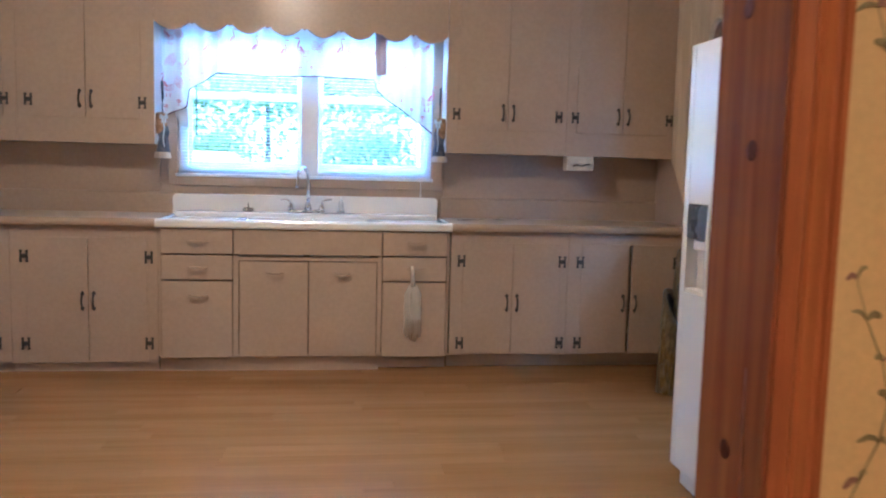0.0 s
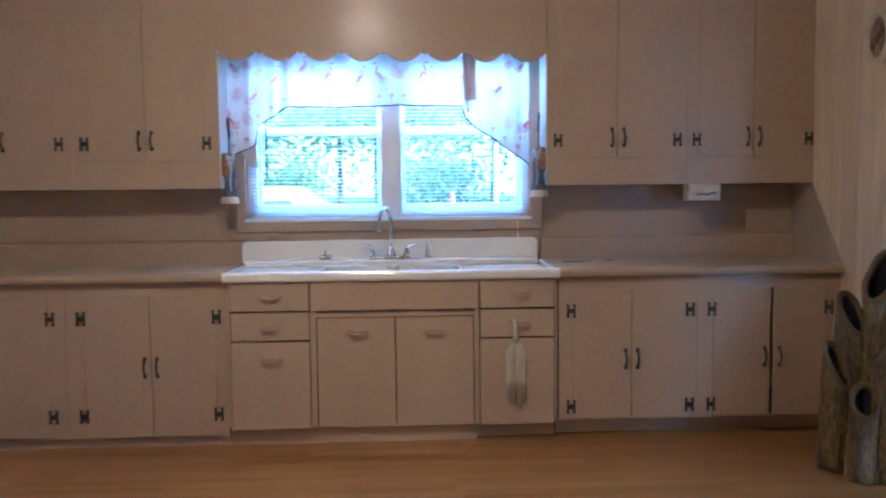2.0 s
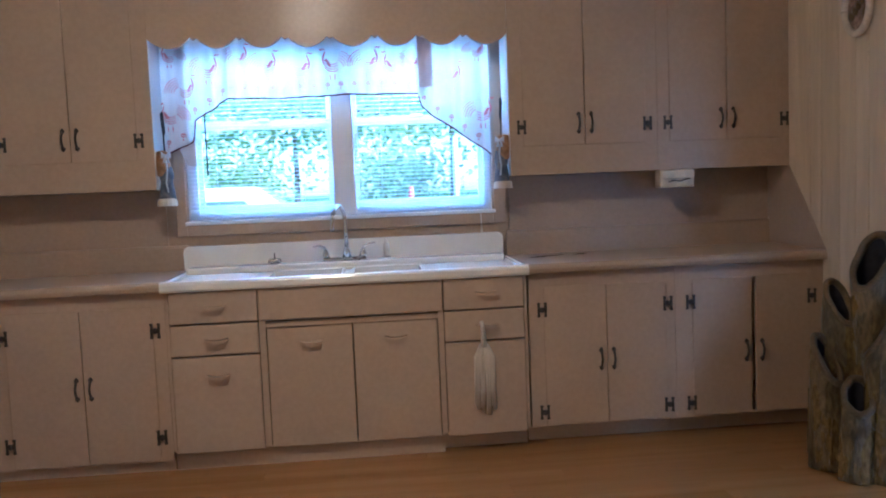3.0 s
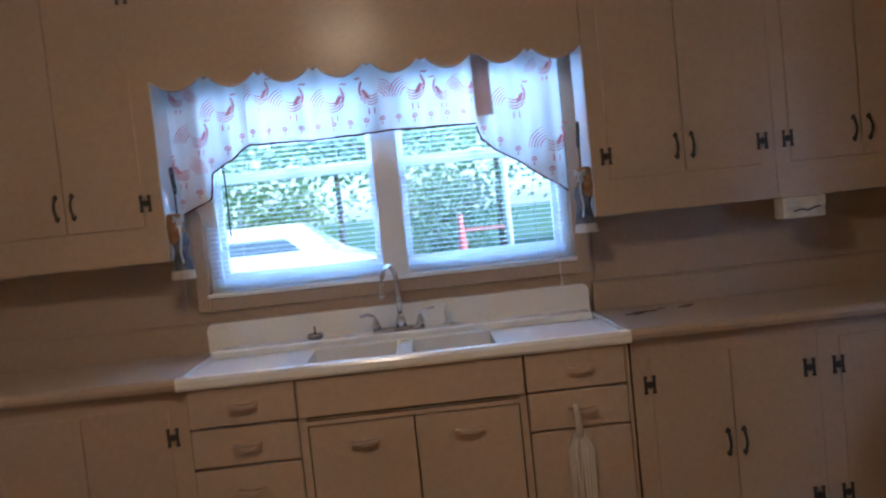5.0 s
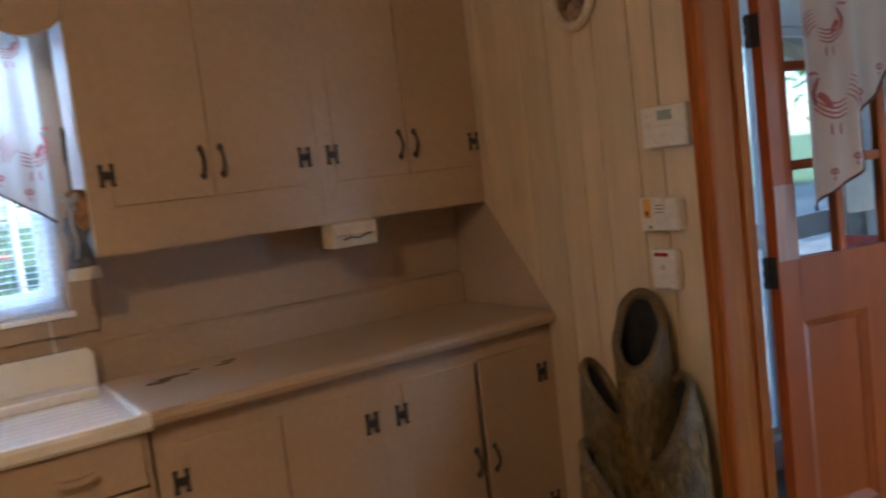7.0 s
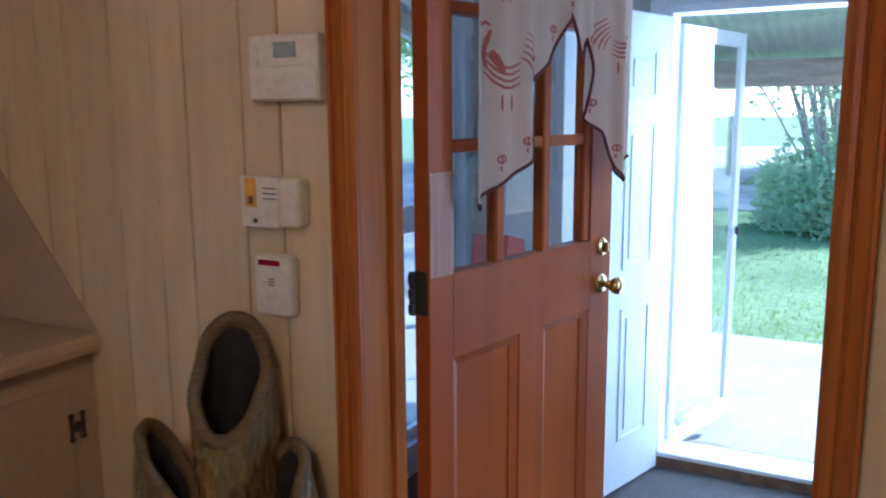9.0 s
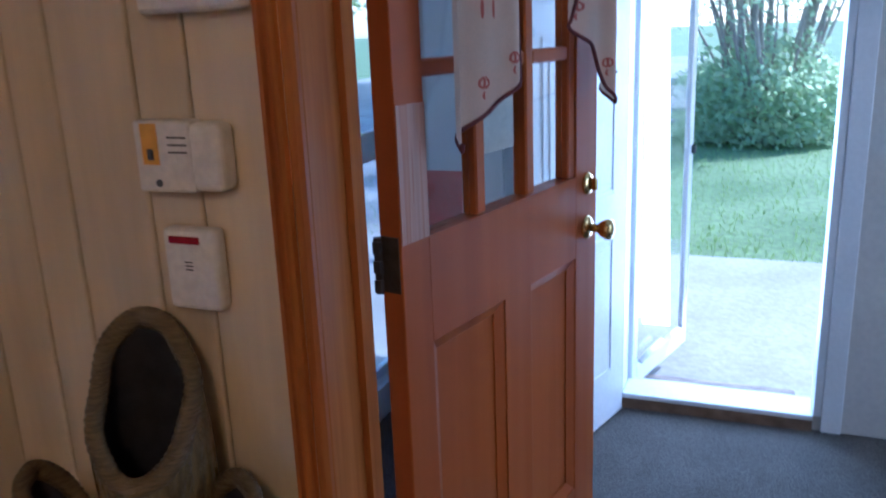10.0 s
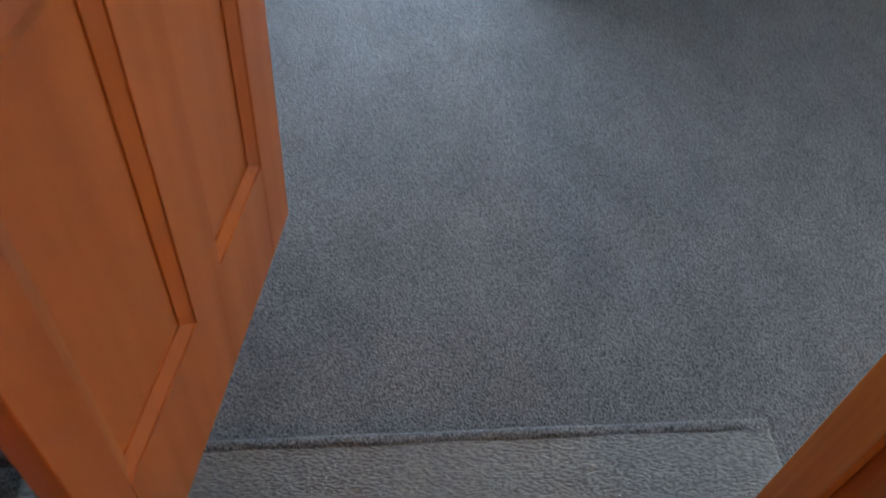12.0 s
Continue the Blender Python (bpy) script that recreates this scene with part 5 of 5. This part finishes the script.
# pale shelf unit and red bag seen through the panes
sh = thing("shelf_unit", (4.40, PY1 - 0.55, PZ), "white painted shelf unit with jars beside the porch window", "shelf")
for x in (0.0, 0.33):
    part("side", box(bmesh.new(), x, x + 0.02, 0, 0.3, 0, 1.75, 0.002), WHITEPAINT, sh)
for k in range(5):
    part("shelf", box(bmesh.new(), 0.02, 0.33, 0, 0.3, 0.1 + 0.40 * k, 0.12 + 0.40 * k, 0.002), WHITEPAINT, sh)
random.seed(8)
for k in range(1, 4):
    for i in range(2):
        x = 4.50 + 0.15 * i + random.uniform(-0.01, 0.01)
        r, h = random.uniform(0.04, 0.055), random.uniform(0.1, 0.2)
        solid("jar", lathe(bmesh.new(), [(r, 0), (r, h * 0.75), (r * 0.7, h * 0.85), (r * 0.7, h), (0, h)]), random.choice((WHITEPLASTIC, ENAMEL, CONCRETE)), "pale storage jar standing on the porch shelf", "jar", "jars on the shelf", at=(x, PY1 - 0.41, PZ + 0.12 + 0.40 * k), smooth=True)
bag = thing("shopping_bag", (3.92, 4.78, PZ), "red shopping bag leaning by the porch shelf", "bag")
part("bag_body", prism(bmesh.new(), [(-0.15, 0), (0.15, 0), (0.18, 0.5), (0.1, 1.14), (-0.06, 1.18), (-0.17, 0.6)], -0.07, 0.07), mat("red_plastic", (0.55, 0.03, 0.02), 0.35, 0.1, 8), bag)
part("bag_label", prism(bmesh.new(), [(-0.08, 0.3), (0.08, 0.3), (0.08, 0.7), (-0.08, 0.7)], -0.073, -0.0705), WHITEPAINT, bag, "white label")

# ---------------------------------------------------------------- outdoors
plank = solid("wooden_step", box(bmesh.new(), 5.00, 5.175, 3.645, 4.335, -0.249, -0.170, 0.006), mat("weathered_plank", (0.46, 0.34, 0.25), 0.75, 0.25, 10, stretch=(4, 0.7, 4), fine=40, fine_vary=0.1, bump=0.3), "weathered wooden step plank on the patio", "step")
ROOFM = mat("galvanised_sheet", (0.55, 0.57, 0.58), 0.4, 0.1, 3, metal=0.7, bump=0.05)
BEAM = mat("weathered_beam", (0.42, 0.36, 0.29), 0.75, 0.15, 6, stretch=(4, 0.6, 4), fine=40, fine_vary=0.08, bump=0.2)
aw = thing("patio_roof", (0, 0, 0), "corrugated metal patio roof on weathered beams", "roof")
bm = bmesh.new()
pr = None
for i in range(0, 241):
    y = 0.6 + i * 0.025
    z = 0.012 * math.sin(2 * math.pi * y / 0.076)
    cur_v = [bm.verts.new((4.92, y, 2.30 + z)), bm.verts.new((7.35, y, 1.80 + z))]
    if pr:
        bm.faces.new((pr[0], pr[1], cur_v[1], cur_v[0]))
    pr = cur_v
part("sheet", bm, ROOFM, aw, "", True)
part("front_beam", box(bmesh.new(), 7.10, 7.16, 0.6, 6.6, 1.62, 1.80, 0.004), BEAM, aw)
for y in (0.9, 2.2, 3.62, 5.0, 6.3):
    bm = bmesh.new()
    prism(bm, [(4.92, 2.17), (7.34, 1.67), (7.34, 1.78), (4.92, 2.28)], y - 0.03, y + 0.03)
    part("rafter", bm, BEAM, aw)
for y in (0.8, 6.4):
    part("post", box(bmesh.new(), 7.08, 7.18, y - 0.05, y + 0.05, -0.25, 1.62, 0.005), BEAM, aw)

LEAF = cloth_mat("green_leaf", (0.42, 0.54, 0.20), 0.62, 0.6)
LEAF2 = cloth_mat("blue_green_leaf", (0.50, 0.61, 0.38), 0.65, 0.6)
BARKT = mat("tree_bark", (0.36, 0.30, 0.24), 0.9, 0.2, 10, stretch=(1, 1, 0.3), fine=40, fine_vary=0.15, bump=0.6)


def leaves(pts, size, rnd):
    """Many small bent leaves round the given points."""
    vs, fs = [], []
    for p in pts:
        d = Vector((rnd.gauss(0, 1), rnd.gauss(0, 1), rnd.gauss(0, 1) * 0.7)).normalized()
        s = d.cross(Vector((rnd.gauss(0, 1), rnd.gauss(0, 1), rnd.gauss(0, 1)))).normalized()
        L = size * rnd.uniform(0.6, 1.3)
        b = len(vs)
        vs += [p, p + d * L * 0.5 + s * L * 0.28, p + d * L, p + d * L * 0.5 - s * L * 0.28]
        fs.append((b, b + 1, b + 2, b + 3))
    return vs, fs


def tree(name, x, y, h, spread, seed, label, stems=1, low=0.35, n=7800, size=0.11, material=None, category="tree"):
    rnd = random.Random(seed)
    t = thing(name, (x, y, -0.29), label, category)
    bm = bmesh.new()
    tips = []
    for k in range(stems):
        a = 2 * math.pi * k / max(1, stems) + rnd.uniform(-0.3, 0.3)
        out = 0.0 if stems == 1 else spread * rnd.uniform(0.3, 0.75)
        base = Vector((0.12 * math.cos(a), 0.12 * math.sin(a), 0)) if stems > 1 else Vector((0, 0, 0))
        pts = [base + Vector((out * math.cos(a) * (i / 6) ** 1.4 + rnd.uniform(-0.05, 0.05) * i / 3, out * math.sin(a) * (i / 6) ** 1.4 + rnd.uniform(-0.05, 0.05) * i / 3, h * 0.8 * i / 6)) for i in range(7)]
        r = 0.013 * h if stems == 1 else 0.008 * h
        tube(bm, pts, r, 8, r * 0.25)
        for j in range(3 if stems == 1 else 1, 7):
            tips.append(pts[j])
            for q in range(5 if stems == 1 else 2):
                b = rnd.uniform(0, 2 * math.pi)
                L = spread * rnd.uniform(0.45, 0.95) * (0.6 if stems > 1 else 1)
                e = pts[j] + Vector((L * math.cos(b), L * math.sin(b), L * rnd.uniform(0.05, 0.6)))
                m = (pts[j] + e) / 2 + Vector((0, 0, 0.06 * L))
                tube(bm, [pts[j], m, e], r * 0.4, 6, r * 0.1)
                tips += [m, e, (m + e) / 2]
    part("trunk", bm, BARKT, t, "", True)
    tips = [p for p in tips if p.z > low * h]
    where = []
    for i in range(n):
        c = rnd.choice(tips)
        s = spread * 0.22
        where.append(c + Vector((rnd.gauss(0, s), rnd.gauss(0, s), rnd.gauss(0, s * 0.8))))
    vs, fs = leaves(where, size, rnd)
    me = bpy.data.meshes.new("crown")
    me.from_pydata([tuple(v) for v in vs], [], fs)
    me.materials.append(material or LEAF)
    o = new("crown", me)
    o.parent = t
    return t


# east garden
def myrtle(x, y, seed):
    """A fan of many pale stems with a leafy skirt and thin foliage above."""
    rnd = random.Random(seed)
    t = thing("crape_myrtle", (x, y, -0.29), "many-stemmed pale-barked shrub tree on the lawn", "tree")
    spots = []
    for k in range(34):
        a, out = rnd.uniform(0, 2 * math.pi), rnd.uniform(0.25, 2.1)
        h, r = rnd.uniform(3.6, 5.2), rnd.uniform(0.025, 0.05)
        b = Vector((0.45 * rnd.uniform(0.2, 1) * math.cos(a), 0.45 * rnd.uniform(0.2, 1) * math.sin(a), 0))
        pts = [b + Vector((out * math.cos(a) * (i / 7) ** 1.15 + rnd.gauss(0, 0.03), out * math.sin(a) * (i / 7) ** 1.15 + rnd.gauss(0, 0.03), h * i / 7)) for i in range(8)]
        part("stem", tube(bmesh.new(), pts, r, 7, r * 0.3), BARKP, t, "", True)
        spots += [(p, 0.34) for p in pts[4:]]
    where = []
    for i in range(11000):
        a, d = rnd.uniform(0, 2 * math.pi), 1.25 * math.sqrt(rnd.random())
        clump = 0.5 + 0.5 * math.sin(5 * a + 3 * d) * math.sin(4 * d + 2)
        where.append(Vector((d * math.cos(a), d * math.sin(a), 0.05 + (1.1 + 0.9 * clump) * (1 - 0.35 * d) * rnd.random())))
    for i in range(9000):
        c, g = rnd.choice(spots)
        where.append(c + Vector((rnd.gauss(0, g), rnd.gauss(0, g), rnd.gauss(0, g))))
    vs, fs = leaves(where, 0.11, rnd)
    me = bpy.data.meshes.new("crown")
    me.from_pydata([tuple(v) for v in vs], [], fs)
    me.materials.append(LEAF2)
    new("crown", me).parent = t


BARKP = mat("pale_smooth_bark", (0.46, 0.39, 0.31), 0.8, 0.15, 8, stretch=(1, 1, 0.3), fine=30, fine_vary=0.1, bump=0.3)
myrtle(14.4, 3.85, 4)
tree("garden_tree", 19.0, 8.5, 7.5, 3.0, 7, "leafy garden tree beyond the lawn", n=12600, size=0.17, low=0.2)
tree("garden_tree", 24.0, 2.0, 8.5, 3.6, 9, "leafy garden tree beyond the lawn", n=12600, size=0.19, low=0.15)
tree("garden_tree", 26.0, 12.0, 9.0, 3.6, 12, "leafy garden tree beyond the lawn", n=11400, size=0.20, low=0.15)
for i, (tx, ty) in enumerate(((27, -4), (29, 5), (30, 14), (24.5, 7), (26, 17), (31, 0))):
    tree("garden_tree", tx, ty, 8.0 + (i % 3), 3.8, 40 + i, "leafy garden tree beyond the lawn", n=9000, size=0.26, low=0.08)
structure("road", bx(16.3, 21.5, -60, 60, -0.292, -0.270), CONCRETE, "pale sunlit concrete drive beyond the lawn", "road")
# north garden, beyond the kitchen window
tree("yard_tree", -4.5, 19.0, 7.0, 3.0, 21, "leafy yard tree behind the house", n=12000, size=0.17, low=0.08)
tree("yard_tree", -0.6, 22.0, 8.0, 3.4, 22, "leafy yard tree behind the house", n=11500, size=0.19, low=0.1)
tree("yard_tree", 4.8, 18.5, 5.6, 2.1, 23, "small round yard tree behind the house", n=11400, size=0.14, low=0.12, material=LEAF2)
tree("yard_tree", -9.5, 23.0, 8.5, 3.6, 24, "leafy yard tree behind the house", n=12600, size=0.19, low=0.2)
tree("yard_tree", 10.5, 24.0, 8.5, 3.6, 25, "leafy yard tree behind the house", n=14000, size=0.19, low=0.05)
structure("pavement", bx(-45, 45, 6.4, 18.5, -0.292, -0.272), CONCRETE, "pale sunlit concrete driveway behind the house", "pavement")

for i, (tx, ty) in enumerate(((-6.5, 25), (-2.0, 27), (3.0, 28), (7.5, 27), (-12, 29), (13, 30))):
    tree("yard_tree", tx, ty, 8.0 + (i % 3), 3.8, 60 + i, "leafy yard tree behind the house", n=6000, size=0.26, low=0.25)
for i, (tx, ty) in enumerate(((-5.5, 21), (0.9, 20.2), (6.6, 22), (-8.2, 22), (-2.9, 21.2))):
    tree("yard_shrub", tx, ty, 2.2 + 0.4 * (i % 3), 1.5, 90 + i, "dense green shrub at the edge of the yard", stems=9, low=0.02, n=4200, size=0.15, material=(LEAF, LEAF2)[i % 2], category="shrub")

# parked vehicles and a red post on the driveway
rp = thing("red_post", (0.86, 13.3, -0.272), "tall red painted post with a low arm", "post")
part("post", lathe(bmesh.new(), [(0.08, 0), (0.065, 1.1), (0.045, 1.45), (0.03, 1.60), (0.0, 1.62)]), mat("red_enamel", (0.62, 0.20, 0.17), 0.4, 0.1, 8), rp, "", True)
part("arm", box(bmesh.new(), 0.05, 0.60, -0.025, 0.025, 1.36, 1.41, 0.008), bpy.data.materials["red_enamel"], rp)
CARGLASS = mat("grey_car_glass", (0.17, 0.20, 0.22), 0.12, 0.05, 4)
CARW = mat("white_car_paint", (0.80, 0.82, 0.84), 0.2, 0.02, 3, coat=0.6)


def vehicle(name, at, rz, profile, glass, label, category, half=0.85):
    car = thing(name, at, label, category, rz=rz)
    bm = prism(bmesh.new(), profile, -half, half)
    bmesh.ops.bevel(bm, geom=list(bm.edges), offset=0.05, segments=2, affect="EDGES")
    part("body", bm, CARW, car, "", True)
    for s in (-1, 1):
        part("side_window", prism(bmesh.new(), glass, s * (half + 0.002), s * (half + 0.008)), CARGLASS, car, "grey side glass")
        for x in (-1.4, 1.4):
            w = part("wheel", lathe(bmesh.new(), [(0.0, s * (half - 0.14)), (0.32, s * (half - 0.14)), (0.34, s * (half - 0.1)), (0.34, s * half), (0.30, s * (half + 0.02)), (0.0, s * (half + 0.02))], (x, 0, 0.34), "y", 20), DARKPLASTIC, car, "black tyre", True)
            part("rim", lathe(bmesh.new(), [(0.0, s * (half + 0.032)), (0.2, s * (half + 0.028)), (0.21, s * (half + 0.021))], (x, 0, 0.34), "y", 16), CHROME, w, "bright wheel rim", True)
    return car


vehicle("parked_car", (3.75, 12.4, -0.272), 186, [(-2.2, 0.35), (-2.2, 0.85), (-1.5, 1.05), (-0.85, 1.58), (0.75, 1.62), (1.45, 1.12), (2.15, 0.98), (2.2, 0.35)],
        [(-1.25, 1.1), (-0.78, 1.5), (0.68, 1.53), (1.2, 1.12)], "white parked car on the driveway", "car")
vehicle("parked_van", (-2.9, 17.0, -0.272), -3, [(-2.4, 0.35), (-2.4, 1.62), (-2.2, 1.72), (1.1, 1.72), (1.7, 1.15), (2.4, 1.0), (2.45, 0.35)],
        [(-2.1, 1.25), (-2.1, 1.48), (0.95, 1.48), (1.2, 1.25)], "white parked van on the driveway", "van")

wp = thing("white_pole", (1.56, 13.6, -0.272), "slim white painted pole on the driveway", "post")
part("shaft", lathe(bmesh.new(), [(0.045, 0), (0.045, 2.3), (0.03, 2.33), (0.0, 2.34)]), CARW, wp, "", True)

# tub with plants on the patio
tub = thing("garden_tub", (7.0, 5.05, -0.25), "faded red round garden tub with plants", "planter")
part("tub", lathe(bmesh.new(), [(0.0, 0.0), (0.24, 0.0), (0.36, 0.38), (0.38, 0.42), (0.35, 0.42), (0.33, 0.36), (0.0, 0.34)], seg=28), mat("faded_red_plastic", (0.40, 0.14, 0.12), 0.5, 0.15, 5), tub, "", True)
rnd = random.Random(31)
vs, fs = leaves([Vector((rnd.gauss(0, 0.16), rnd.gauss(0, 0.16), rnd.uniform(0.36, 0.85))) for i in range(420)], 0.11, rnd)
me = bpy.data.meshes.new("plants")
me.from_pydata([tuple(v) for v in vs], [], fs)
me.materials.append(LEAF)
o = new("plants", me)
o.parent = tub

# grass blades on the lawn
rnd = random.Random(77)
vs, fs = [], []
for i in range(14000):
    x, y = 7.62 + 8.6 * rnd.random() ** 1.4, rnd.uniform(-1.5, 8.5)
    a, hh = rnd.uniform(0, 6.28), rnd.uniform(0.03, 0.07)
    b = len(vs)
    vs += [(x - 0.006 * math.cos(a), y - 0.006 * math.sin(a), -0.29), (x + 0.006 * math.cos(a), y + 0.006 * math.sin(a), -0.29), (x + rnd.uniform(-0.02, 0.02), y + rnd.uniform(-0.02, 0.02), -0.29 + hh)]
    fs.append((b, b + 1, b + 2))
me = bpy.data.meshes.new("grass")
me.from_pydata(vs, [], fs)
me.materials.append(cloth_mat("grass_blade", (0.22, 0.32, 0.11), 0.4, 0.7))
tagged(new("grass", me), "short mown green grass on the lawn", "grass", kind="stuff")

# ---------------------------------------------------------------- floor and panel boards
random.seed(2)
PW, PL = 0.125, 1.22
yrow = 1.20
boards = {}
while yrow < 5.44:
    w = min(PW, 5.44 - yrow)
    x = XW - random.uniform(0, PL)
    while x < XE:
        a, b = max(x, XW), min(x + PL, XE)
        if b - a > 0.03:
            key = (round(b - a, 2), round(w, 3))
            if key not in boards:
                boards[key] = finish("floor_plank", box(bmesh.new(), 0.0001, b - a - 0.0001, 0.0001, w - 0.0001, -0.011, 0.0, 0.0003), LAMINATE)
            o = new("floor_plank", boards[key])
            o.parent = floor
            o.location = (a, yrow, 0)
        x += PL
    yrow += PW

EDGES = (YS, 1.50, 1.62, 1.80, 1.91, 2.05, 2.20, 2.33, 2.46, 2.60, 2.74, 2.86, 3.0, 3.14, 3.27, 3.38, DY0 - 0.034)
EDGES2 = (DY1 + 0.034, 4.655, 4.757, 4.92, 5.02, 5.15, 5.31, 5.41, 5.56, 5.70, YN)
for es in (EDGES, EDGES2):
    for a, b in zip(es, es[1:]):
        bm = box(bmesh.new(), XE, XE + 0.0118, a + 0.0026, b - 0.0026, 0.0, CEIL - 0.001, 0.003)
        o = new("panel_board", finish("panel_board", bm, PANELBOARD))
        o.parent = wall_e
bm = box(bmesh.new(), XE, XE + 0.0118, DY0 - 0.034, DY1 + 0.034, DZ + 0.036, CEIL - 0.001, 0.003)
o = new("panel_board", finish("panel_board", bm, PANELBOARD))
o.parent = wall_e
